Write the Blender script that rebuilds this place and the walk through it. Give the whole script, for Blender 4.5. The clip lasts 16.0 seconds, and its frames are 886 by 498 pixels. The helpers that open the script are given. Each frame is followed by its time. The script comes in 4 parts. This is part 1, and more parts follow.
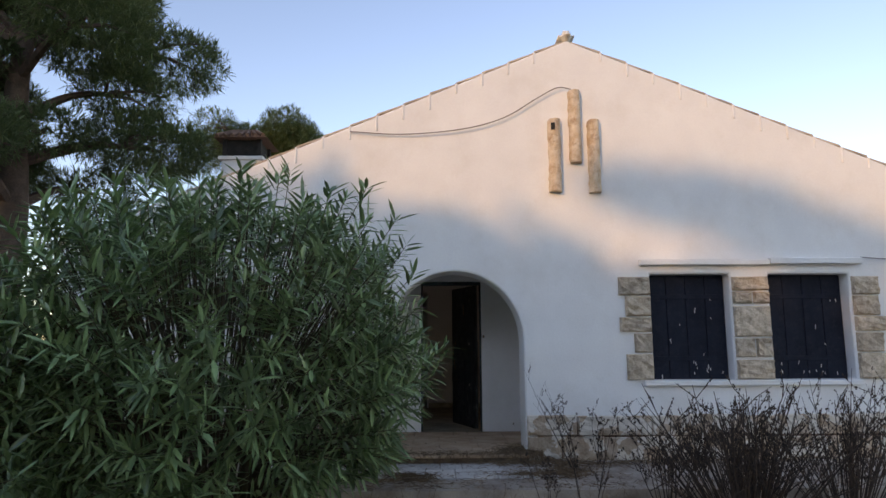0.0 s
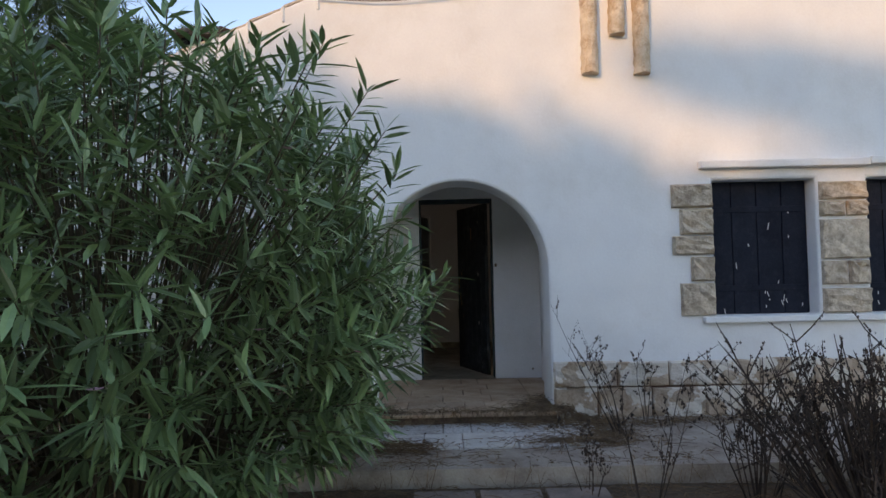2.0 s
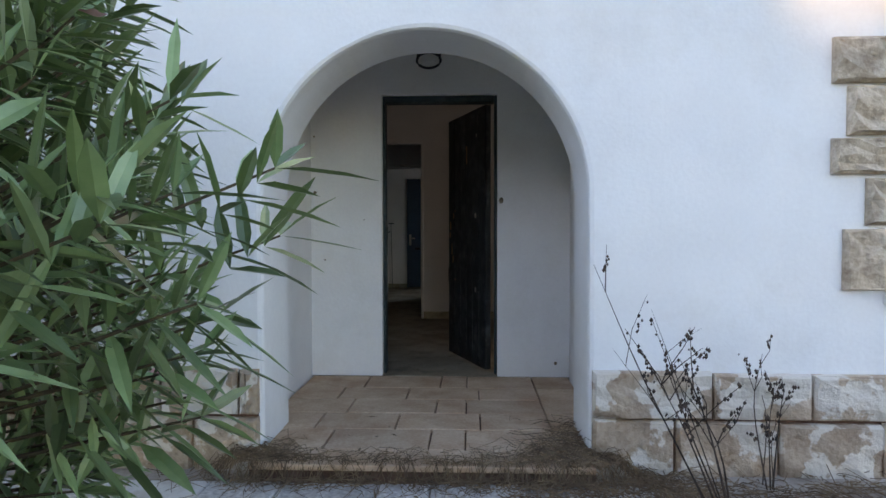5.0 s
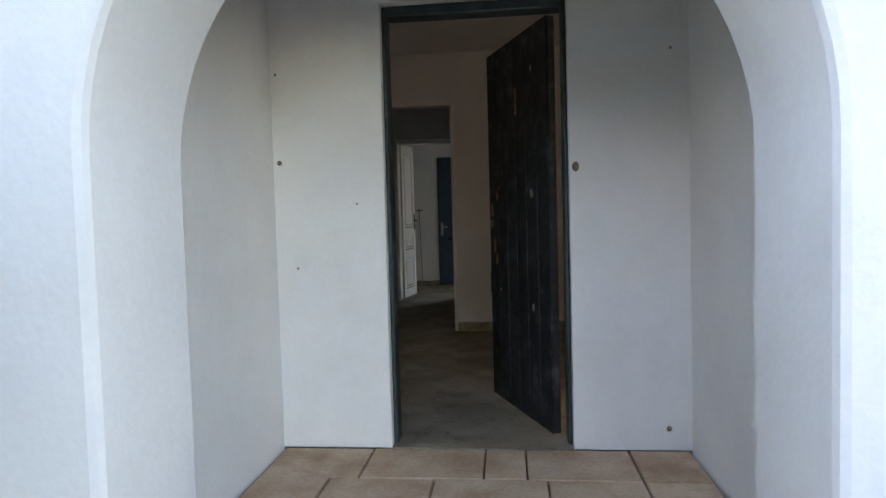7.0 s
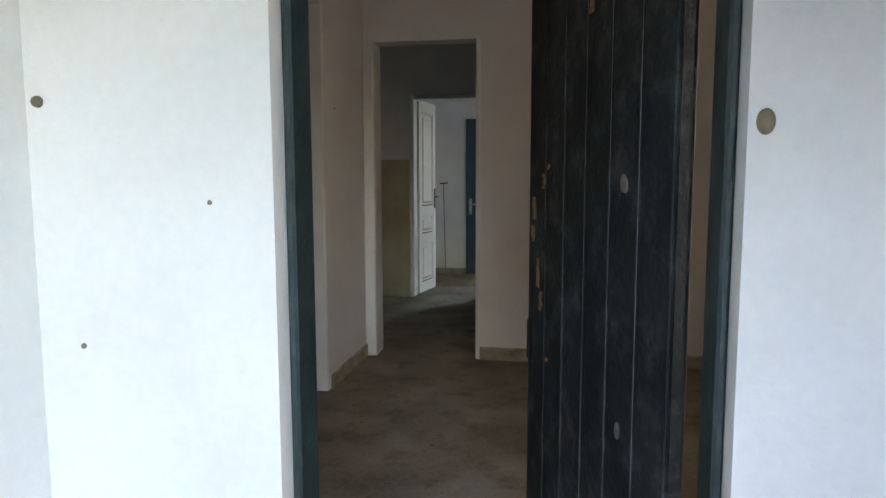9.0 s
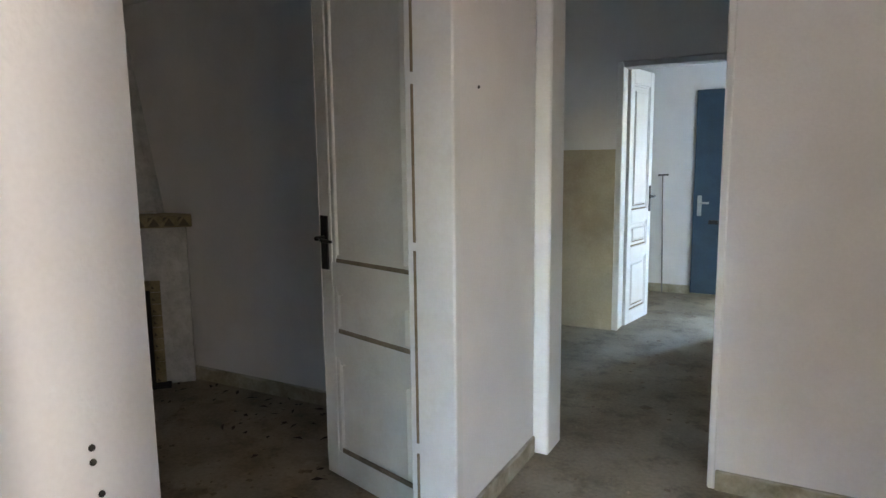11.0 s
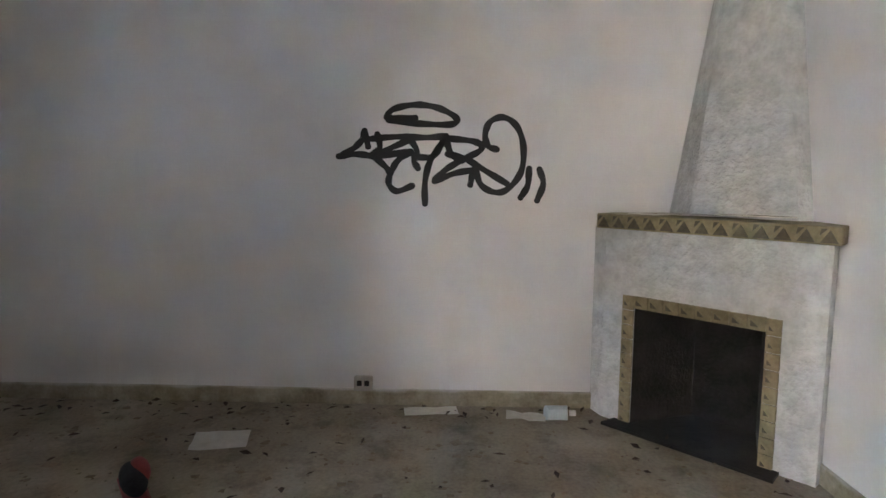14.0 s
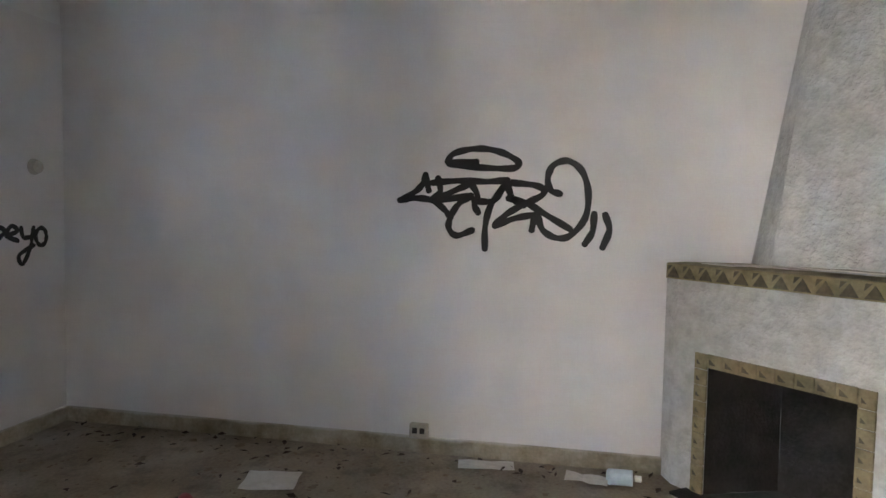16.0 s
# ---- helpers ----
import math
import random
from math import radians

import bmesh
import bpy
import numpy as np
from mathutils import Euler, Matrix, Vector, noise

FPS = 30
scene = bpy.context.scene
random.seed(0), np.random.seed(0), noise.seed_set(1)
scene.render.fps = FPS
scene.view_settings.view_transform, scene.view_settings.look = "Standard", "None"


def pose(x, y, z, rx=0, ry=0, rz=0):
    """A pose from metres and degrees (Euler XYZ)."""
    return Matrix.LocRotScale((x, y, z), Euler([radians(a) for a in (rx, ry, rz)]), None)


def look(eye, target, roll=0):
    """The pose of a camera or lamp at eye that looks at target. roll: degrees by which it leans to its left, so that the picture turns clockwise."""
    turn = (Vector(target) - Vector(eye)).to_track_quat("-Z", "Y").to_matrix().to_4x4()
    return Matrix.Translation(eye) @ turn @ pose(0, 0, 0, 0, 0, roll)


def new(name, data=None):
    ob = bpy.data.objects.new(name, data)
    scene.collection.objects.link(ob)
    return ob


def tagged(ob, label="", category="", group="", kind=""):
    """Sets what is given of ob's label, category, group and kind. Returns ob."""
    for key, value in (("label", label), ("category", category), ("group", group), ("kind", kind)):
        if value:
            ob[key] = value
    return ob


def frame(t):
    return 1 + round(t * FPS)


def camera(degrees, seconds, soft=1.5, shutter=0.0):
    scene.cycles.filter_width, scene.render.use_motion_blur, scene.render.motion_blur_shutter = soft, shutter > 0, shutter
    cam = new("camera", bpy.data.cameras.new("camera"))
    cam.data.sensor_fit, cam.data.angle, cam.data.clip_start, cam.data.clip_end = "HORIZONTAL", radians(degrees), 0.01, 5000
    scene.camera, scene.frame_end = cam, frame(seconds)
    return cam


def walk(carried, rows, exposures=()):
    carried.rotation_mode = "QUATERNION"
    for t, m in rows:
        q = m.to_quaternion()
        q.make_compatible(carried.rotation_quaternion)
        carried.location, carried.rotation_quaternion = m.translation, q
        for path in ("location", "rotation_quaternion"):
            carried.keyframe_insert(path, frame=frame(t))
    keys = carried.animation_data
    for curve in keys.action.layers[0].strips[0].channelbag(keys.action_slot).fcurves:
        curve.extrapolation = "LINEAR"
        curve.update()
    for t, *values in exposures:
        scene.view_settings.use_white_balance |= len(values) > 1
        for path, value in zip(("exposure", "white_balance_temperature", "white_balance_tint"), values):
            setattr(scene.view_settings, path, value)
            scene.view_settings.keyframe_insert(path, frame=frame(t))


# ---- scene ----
cam = camera(70.0, 16.0)
PATH = [
    (0, (-0.234, -7.306, 1.248), (-0.206, -5.326, 1.53), -0.3),
    (0.5, (-0.221, -6.956, 1.224), (-0.193, -4.968, 1.441), -0.3),
    (1, (-0.219, -6.544, 1.211), (-0.187, -4.551, 1.38), -0.5),
    (1.5, (-0.203, -6.127, 1.195), (-0.183, -4.131, 1.319), -0.7),
    (2, (-0.156, -5.65, 1.205), (-0.154, -3.652, 1.28), -1.2),
    (2.5, (-0.171, -5.193, 1.193), (-0.15, -3.194, 1.227), -1.4),
    (3, (-0.191, -4.757, 1.172), (-0.134, -2.758, 1.166), -1.0),
    (3.5, (-0.116, -4.343, 1.089), (-0.056, -2.344, 1.089), -0.8),
    (4, (-0.049, -3.880, 1.116), (0.002, -1.880, 1.089), -0.4),
    (4.5, (0.036, -3.444, 1.103), (0.057, -1.445, 1.053), 0.0),
    (5, (0.228, -3.034, 1.058), (0.14, -1.037, 1.002), -0.1),
    (7.5, (0.132, -0.872, 1.067), (-0.085, 1.113, 0.954), -1.3),
    (8, (0.138, -0.43, 1.07), (-0.098, 1.551, 0.937), -0.7),
    (10.3, (-0.048, 1.415, 1.348), (-0.668, 3.294, 1.056), -0.9),
    (10.7, (-0.1, 1.695, 1.355), (-0.881, 3.513, 1.061), -1.1),
    (11, (-0.153, 1.91, 1.357), (-1.095, 3.653, 1.085), -0.7),
    (11.5, (-0.290, 2.13, 1.362), (-1.445, 3.735, 1.068), -0.2),
    (12, (-0.461, 2.395, 1.354), (-1.865, 3.787, 1.049), 1.5),
    (12.5, (-0.559, 2.593, 1.345), (-2.206, 3.685, 1.037), 1.4),
    (13, (-0.686, 2.752, 1.314), (-2.511, 3.51, 1.011), 0.9),
    (13.5, (-0.817, 2.95, 1.245), (-2.769, 3.309, 0.994), 0.7),
    (14, (-0.923, 3.107, 1.224), (-2.91, 3.062, 1.002), 0.6),
    (14.5, (-1.014, 3.138, 1.258), (-2.973, 2.805, 1.033), 0.4),
    (15, (-1.138, 3.156, 1.282), (-3.072, 2.687, 1.08), 0.7),
    (15.5, (-1.126, 3.290, 1.247), (-3.062, 2.807, 1.105), 0.9),
    (16, (-1.025, 3.329, 1.265), (-2.987, 2.956, 1.154), 1.1),
]
EXPOSURES = [(0, 1.35, 8500, 25), (3.5, 2.05, 8200, 20), (4.5, 2.4, 8400, 21), (5.2, 2.5, 8400, 23), (6.5, 3.0, 8500, 23), (7.5, 3.55, 9200, 24), (8.2, 3.85, 9200, 23), (9.3, 4.6, 8100, 20), (10.3, 5.55, 7500, 18), (11.0, 5.9, 7200, 17), (12.0, 6.05, 6900, 17), (12.5, 6.05, 6800, 17), (13.0, 6.4, 6700, 16), (13.5, 8.0, 6500, 15), (14.0, 8.7, 6400, 15), (16.0, 8.85, 6300, 15)]
walk(cam, [(t, look(eye, target, roll)) for t, eye, target, roll in PATH], EXPOSURES)

# ---- world and sun ----
SUN_ELEV, SUN_AZ = radians(13), radians(212)
world = bpy.data.worlds.new("sky")
scene.world = world
world.use_nodes = True
wt = world.node_tree
sky = wt.nodes.new("ShaderNodeTexSky")
sky.sky_type = 'NISHITA'
sky.sun_disc = False
sky.sun_elevation, sky.sun_rotation = SUN_ELEV, SUN_AZ
sky.air_density, sky.dust_density, sky.ozone_density = 0.85, 0.15, 2.2
wt.links.new(sky.outputs[0], wt.nodes["Background"].inputs[0])
wt.nodes["Background"].inputs[1].default_value = 0.15
sun = new("sun", bpy.data.lights.new("sun", 'SUN'))
sun.data.energy, sun.data.angle, sun.data.color = .74, radians(0.6), (1.0, 0.69, 0.35)
# fill lamps added at unseen openings: side window, rear doorway, fireplace room's front window
for lamp_name, at, to, w, h, power in (("side_window_fill", (7.04, 3.35, 1.5), (0, 2.4, 1.3), 1.0, 1.4, 14), ("rear_door_fill", (.6, 8.98, 1.1), (.6, 0, 1.0), 1.05, 2.0, .12), ("unseen_window_fill", (-2.73, .30, 1.68), (-3.6, 3.2, 1.2), .32, .38, .009)):
    lamp_data = bpy.data.lights.new(lamp_name, 'AREA')
    lamp_data.shape, lamp_data.size, lamp_data.size_y, lamp_data.energy, lamp_data.color = 'RECTANGLE', w, h, power, (1.0, 0.95, 0.9)
    new(lamp_name, lamp_data).matrix_world = look(at, to)
SUN_DIR = Vector((math.sin(SUN_AZ) * math.cos(SUN_ELEV), math.cos(SUN_AZ) * math.cos(SUN_ELEV), math.sin(SUN_ELEV)))
sun.matrix_world = look((0, 0, 30), Vector((0, 0, 30)) - SUN_DIR)


# ---- materials ----
def material(name, c1, c2, rough=0.8, scale=6.0, fine=80.0, bump=0.2, metal=0.0, stain=None, stain_amount=0.4, stain_scale=1.2, spread=0.0, rand=0.0, gloss=0.5):
    """Two base colours mixed by coarse and fine noise, an optional stain, and relief from the fine noise."""
    m = bpy.data.materials.new(name)
    m.use_nodes = True
    n, l = m.node_tree.nodes, m.node_tree.links
    b = n["Principled BSDF"]
    co = n.new("ShaderNodeTexCoord")
    geo = n.new("ShaderNodeNewGeometry")
    t1, t2 = n.new("ShaderNodeTexNoise"), n.new("ShaderNodeTexNoise")
    for t, sc, d in ((t1, scale, 6), (t2, fine, 4)):
        t.inputs["Scale"].default_value, t.inputs["Detail"].default_value = sc, d
        l.new(geo.outputs["Position"], t.inputs["Vector"])
    mixf = n.new("ShaderNodeMath"); mixf.operation = 'MULTIPLY_ADD'
    mixf.inputs[1].default_value, mixf.inputs[2].default_value = 0.45, 0.0
    l.new(t2.outputs[0], mixf.inputs[0])
    add = n.new("ShaderNodeMath"); add.operation = 'ADD'
    l.new(mixf.outputs[0], add.inputs[0]); l.new(t1.outputs[0], add.inputs[1])
    ramp = n.new("ShaderNodeMapRange")
    ramp.inputs[1].default_value, ramp.inputs[2].default_value = 0.5, 0.95
    l.new(add.outputs[0], ramp.inputs[0])
    mix = n.new("ShaderNodeMix"); mix.data_type = 'RGBA'
    mix.inputs[6].default_value, mix.inputs[7].default_value = (*c1, 1), (*c2, 1)
    l.new(ramp.outputs[0], mix.inputs[0])
    out = mix.outputs[2]
    if stain:
        t3 = n.new("ShaderNodeTexNoise")
        t3.inputs["Scale"].default_value, t3.inputs["Detail"].default_value, t3.inputs["Roughness"].default_value = stain_scale, 8, 0.7
        l.new(geo.outputs["Position"], t3.inputs["Vector"])
        r3 = n.new("ShaderNodeMapRange")
        r3.inputs[1].default_value, r3.inputs[2].default_value, r3.inputs[4].default_value = 0.5, 0.72, stain_amount
        l.new(t3.outputs[0], r3.inputs[0])
        mx = n.new("ShaderNodeMix"); mx.data_type = 'RGBA'
        mx.inputs[7].default_value = (*stain, 1)
        l.new(r3.outputs[0], mx.inputs[0]); l.new(out, mx.inputs[6])
        out = mx.outputs[2]
    if rand:
        info = n.new("ShaderNodeObjectInfo")
        hs = n.new("ShaderNodeHueSaturation")
        mr = n.new("ShaderNodeMapRange")
        mr.inputs[3].default_value, mr.inputs[4].default_value = 1 - rand, 1 + rand
        l.new(info.outputs["Random"], mr.inputs[0]); l.new(mr.outputs[0], hs.inputs["Value"]); l.new(out, hs.inputs["Color"])
        out = hs.outputs[0]
    if spread:
        hs = n.new("ShaderNodeHueSaturation")
        mr = n.new("ShaderNodeMapRange")
        mr.inputs[3].default_value, mr.inputs[4].default_value = 1 - spread, 1 + spread
        l.new(geo.outputs["Random Per Island"], mr.inputs[0]); l.new(mr.outputs[0], hs.inputs["Value"]); l.new(out, hs.inputs["Color"])
        out = hs.outputs[0]
    l.new(out, b.inputs["Base Color"])
    b.inputs["Roughness"].default_value, b.inputs["Metallic"].default_value = rough, metal
    b.inputs["Specular IOR Level"].default_value = gloss
    if bump:
        bp = n.new("ShaderNodeBump")
        bp.inputs["Strength"].default_value, bp.inputs["Distance"].default_value = bump, 0.02
        l.new(add.outputs[0], bp.inputs["Height"]); l.new(bp.outputs[0], b.inputs["Normal"])
    return m


WHITEWASH = material("whitewash", (0.75, 0.745, 0.73), (0.82, 0.82, 0.80), 0.9, 2.2, 45, 0.2, stain=(0.60, 0.56, 0.49), stain_amount=0.35, stain_scale=1.3)
PLASTER = material("interior_plaster", (0.72, 0.70, 0.69), (0.80, 0.78, 0.77), 0.85, 2.5, 90, 0.12, stain=(0.58, 0.54, 0.48), stain_amount=0.3, stain_scale=1.1)
ROUGHCAST = material("rough_plaster", (0.42, 0.42, 0.40), (0.58, 0.58, 0.56), 0.95, 16, 60, 0.75, stain=(0.30, 0.29, 0.25), stain_amount=0.4, stain_scale=3)
STONE = material("sandstone", (0.36, 0.28, 0.20), (0.66, 0.55, 0.42), 0.9, 14, 50, 1.0, stain=(0.17, 0.11, 0.07), stain_amount=0.75, stain_scale=11, rand=0.15)
PLINTH_STONE = material("plinth_sandstone", (0.34, 0.23, 0.15), (0.58, 0.46, 0.34), 0.9, 12, 50, 1.0, stain=(0.17, 0.09, 0.05), stain_amount=0.7, stain_scale=6, rand=0.12)


def slop_paint(m, edge, reach, colour, rise=1.0):
    """Paint brushed over from the wall above: it ends in a ragged line near a height."""
    n, l = m.node_tree.nodes, m.node_tree.links
    b = n["Principled BSDF"]
    under = b.inputs["Base Color"].links[0].from_socket
    geo, sep = n.new("ShaderNodeNewGeometry"), n.new("ShaderNodeSeparateXYZ")
    l.new(geo.outputs["Position"], sep.inputs[0])
    tex = n.new("ShaderNodeTexNoise")
    tex.inputs["Scale"].default_value, tex.inputs["Detail"].default_value = 5.5, 7
    l.new(geo.outputs["Position"], tex.inputs["Vector"])
    line = n.new("ShaderNodeMath"); line.operation = 'MULTIPLY_ADD'
    line.inputs[1].default_value = reach
    lift = n.new("ShaderNodeMath"); lift.operation = 'MULTIPLY'
    lift.inputs[1].default_value = rise
    l.new(sep.outputs[2], lift.inputs[0])
    l.new(tex.outputs[0], line.inputs[0]); l.new(lift.outputs[0], line.inputs[2])
    edge_map = n.new("ShaderNodeMapRange")
    edge_map.inputs[1].default_value, edge_map.inputs[2].default_value, edge_map.inputs[4].default_value = edge, edge + .03, .9
    l.new(line.outputs[0], edge_map.inputs[0])
    mx = n.new("ShaderNodeMix"); mx.data_type = 'RGBA'
    mx.inputs[7].default_value = (*colour, 1)
    l.new(edge_map.outputs[0], mx.inputs[0]); l.new(under, mx.inputs[6]); l.new(mx.outputs[2], b.inputs["Base Color"])


slop_paint(PLINTH_STONE, 0.51, 1.0, (0.68, 0.62, 0.53), rise=0.12)
MORTAR = material("dark_mortar", (0.10, 0.05, 0.035), (0.20, 0.11, 0.075), 0.95, 12, 90, 0.4)
WHITE_MORTAR = material("painted_mortar", (0.70, 0.68, 0.62), (0.78, 0.76, 0.72), 0.9, 12, 90, 0.4)
CAP_CLAY = material("chimney_tile_clay", (0.13, 0.075, 0.05), (0.26, 0.15, 0.10), 0.9, 10, 60, 0.5)
CLAY = material("clay_tile", (0.50, 0.36, 0.23), (0.72, 0.62, 0.49), 0.9, 9, 60, 0.7, stain=(0.26, 0.14, 0.07), stain_amount=0.85, stain_scale=7)
ROOF_CLAY = material("roof_tile_clay", (0.42, 0.34, 0.26), (0.58, 0.51, 0.42), 0.9, 8, 60, 0.5, stain=(0.20, 0.16, 0.13), stain_amount=0.5, stain_scale=5, rand=0.15)
SHUTTER = material("dark_shutter_paint", (0.010, 0.012, 0.020), (0.018, 0.022, 0.034), 0.75, 5, 60, 0.25, gloss=0.15, stain=(0.06, 0.06, 0.07), stain_amount=0.25, stain_scale=14)
GREEN_PAINT = material("dark_green_paint", (0.008, 0.011, 0.013), (0.020, 0.027, 0.029), 0.55, 7, 60, 0.35, gloss=0.25, stain=(0.16, 0.17, 0.17), stain_amount=0.5, stain_scale=9)
TEAL_PAINT = material("teal_frame_paint", (0.012, 0.028, 0.030), (0.03, 0.058, 0.062), 0.5, 8, 70, 0.3, stain=(0.18, 0.18, 0.16), stain_amount=0.3, stain_scale=12)
BLUE_PAINT = material("blue_door_paint", (0.014, 0.040, 0.072), (0.026, 0.066, 0.105), 0.5, 5, 70, 0.2, stain=(0.02, 0.03, 0.04), stain_amount=0.4, stain_scale=4)
CREAM_PAINT = material("cream_door_paint", (0.66, 0.62, 0.55), (0.74, 0.71, 0.65), 0.5, 5, 80, 0.12, stain=(0.45, 0.38, 0.27), stain_amount=0.35, stain_scale=3)
FRAME_PAINT = material("white_frame_paint", (0.70, 0.69, 0.67), (0.78, 0.77, 0.76), 0.55, 6, 80, 0.12, stain=(0.48, 0.43, 0.36), stain_amount=0.3, stain_scale=6)
# worn brown lines; also laid on the jamb as the hinge slit's shade
GROOVE_AND_GAP = material("worn_groove_and_gap", (0.16, 0.12, 0.08), (0.28, 0.22, 0.15), 0.9, 10, 80, 0.2)
PALE_JOINT = material("pale_joint", (0.16, 0.16, 0.15), (0.30, 0.30, 0.28), 0.7, 12, 80, 0.1)
BARE_WOOD = material("bare_wood", (0.26, 0.13, 0.055), (0.42, 0.26, 0.13), 0.8, 30, 80, 0.3, stain=(0.10, 0.06, 0.03), stain_amount=0.8, stain_scale=25)
IRON = material("dark_iron", (0.015, 0.013, 0.012), (0.035, 0.030, 0.028), 0.45, 20, 90, 0.2, metal=0.6)
STEEL = material("dull_steel", (0.35, 0.34, 0.32), (0.5, 0.49, 0.46), 0.35, 20, 90, 0.1, metal=0.9)
INDOOR_FLOOR = material("dirty_cement_floor", (0.19, 0.155, 0.105), (0.37, 0.315, 0.235), 0.8, 2.6, 55, 0.3, stain=(0.055, 0.042, 0.025), stain_amount=0.65, stain_scale=5.5)
SKIRTING = material("mossy_skirting", (0.24, 0.205, 0.13), (0.44, 0.39, 0.29), 0.9, 9, 60, 0.4, stain=(0.10, 0.085, 0.04), stain_amount=0.6, stain_scale=5)
PORCH_TILE = material("porch_tile", (0.42, 0.25, 0.15), (0.64, 0.48, 0.34), 0.75, 4, 60, 0.25, stain=(0.27, 0.12, 0.055), stain_amount=0.75, stain_scale=1.8, rand=0.06)
TERRAZZO = material("terrazzo_slab", (0.36, 0.34, 0.32), (0.72, 0.70, 0.66), 0.8, 45, 120, 0.3, stain=(0.20, 0.13, 0.085), stain_amount=0.85, stain_scale=2.2, rand=0.08)
PLAIN_SLAB = material("white_cement_slab", (0.55, 0.53, 0.49), (0.70, 0.68, 0.64), 0.85, 8, 90, 0.3, stain=(0.28, 0.20, 0.14), stain_amount=0.7, stain_scale=3.0, rand=0.06)
CONCRETE = material("old_concrete", (0.27, 0.22, 0.18), (0.44, 0.39, 0.33), 0.9, 5, 60, 0.45, stain=(0.12, 0.075, 0.045), stain_amount=0.85, stain_scale=1.6)
SOIL = material("dry_soil", (0.06, 0.042, 0.028), (0.16, 0.11, 0.07), 0.95, 3, 40, 0.8, stain=(0.05, 0.06, 0.025), stain_amount=0.5, stain_scale=0.8)
PATH_TILE = material("path_tile", (0.16, 0.13, 0.11), (0.28, 0.23, 0.20), 0.85, 6, 60, 0.3, stain=(0.07, 0.05, 0.04), stain_amount=0.5, stain_scale=4, rand=0.1)
LEAF = material("oleander_leaf", (0.120, 0.205, 0.085), (0.210, 0.300, 0.140), 0.28, 5, 40, 0.05, spread=0.6, gloss=0.7)
STEM = material("oleander_stem", (0.07, 0.05, 0.03), (0.13, 0.10, 0.06), 0.85, 12, 80, 0.3)
NEEDLES = material("pine_needles", (0.045, 0.072, 0.030), (0.100, 0.135, 0.055), 0.6, 1.5, 30, 0.1, spread=0.6)
BARK = material("pine_bark", (0.06, 0.04, 0.03), (0.15, 0.10, 0.075), 0.95, 6, 40, 0.9)
DRY_STALK = material("dry_dark_stalk", (0.028, 0.018, 0.013), (0.085, 0.055, 0.038), 0.9, 9, 60, 0.2, spread=0.4)
DRY_GRASS = material("dry_twig", (0.10, 0.06, 0.035), (0.24, 0.16, 0.09), 0.9, 9, 60, 0.2, spread=0.4)
PETAL = material("pink_petal", (0.70, 0.30, 0.42), (0.80, 0.50, 0.58), 0.6, 20, 90, 0.0)
SPRAY = material("black_spray_paint", (0.008, 0.008, 0.008), (0.02, 0.02, 0.02), 0.6, 10, 80, 0.0)
# near-black for fireplace soot and for the shade painted into holes and vent
SOOT_AND_HOLE = material("soot_and_hole", (0.010, 0.009, 0.008), (0.03, 0.027, 0.024), 0.95, 8, 60, 0.4)
MANTEL_TILE = material("mantel_tile", (0.15, 0.12, 0.06), (0.30, 0.25, 0.14), 0.6, 12, 60, 0.3, stain=(0.10, 0.09, 0.04), stain_amount=0.6, stain_scale=8)
DARK_TILE = material("dark_pattern_tile", (0.055, 0.045, 0.025), (0.12, 0.10, 0.055), 0.5, 15, 60, 0.2)
PAPER = material("dirty_paper", (0.55, 0.52, 0.46), (0.68, 0.65, 0.58), 0.9, 8, 60, 0.2, stain=(0.35, 0.30, 0.22), stain_amount=0.4, stain_scale=12)
CABLE = material("grey_cable", (0.18, 0.16, 0.14), (0.26, 0.24, 0.22), 0.8, 20, 80, 0.0)
RED_RUBBER = material("red_sole", (0.22, 0.03, 0.035), (0.32, 0.05, 0.05), 0.6, 20, 80, 0.1)
BLACK_CLOTH = material("black_cloth", (0.010, 0.010, 0.014), (0.03, 0.03, 0.04), 0.9, 20, 120, 0.3)
BLUE_PLASTIC = material("pale_blue_plastic", (0.42, 0.52, 0.58), (0.56, 0.64, 0.68), 0.3, 10, 60, 0.0)
OLD_BRICK = material("old_brick", (0.16, 0.075, 0.05), (0.27, 0.14, 0.10), 0.9, 12, 60, 0.5)
SOCKET_GREY = material("dirty_bakelite", (0.30, 0.27, 0.23), (0.42, 0.39, 0.34), 0.6, 15, 80, 0.1)
DADO = material("stained_dado", (0.36, 0.30, 0.21), (0.48, 0.41, 0.30), 0.8, 3, 60, 0.2, stain=(0.22, 0.17, 0.11), stain_amount=0.5, stain_scale=2.0)


def let_light_through(m, share, colour):
    """Thin leaves pass part of the light that falls on their far side."""
    n, l = m.node_tree.nodes, m.node_tree.links
    thin, both = n.new("ShaderNodeBsdfTranslucent"), n.new("ShaderNodeMixShader")
    thin.inputs[0].default_value = (*colour, 1)
    both.inputs[0].default_value = share
    l.new(n["Principled BSDF"].outputs[0], both.inputs[1]); l.new(thin.outputs[0], both.inputs[2])
    l.new(both.outputs[0], n["Material Output"].inputs[0])


let_light_through(LEAF, 0.12, (0.20, 0.34, 0.10))
let_light_through(NEEDLES, 0.25, (0.16, 0.24, 0.07))
slop_paint(SKIRTING, 0.106, 0.06, (0.70, 0.68, 0.65))

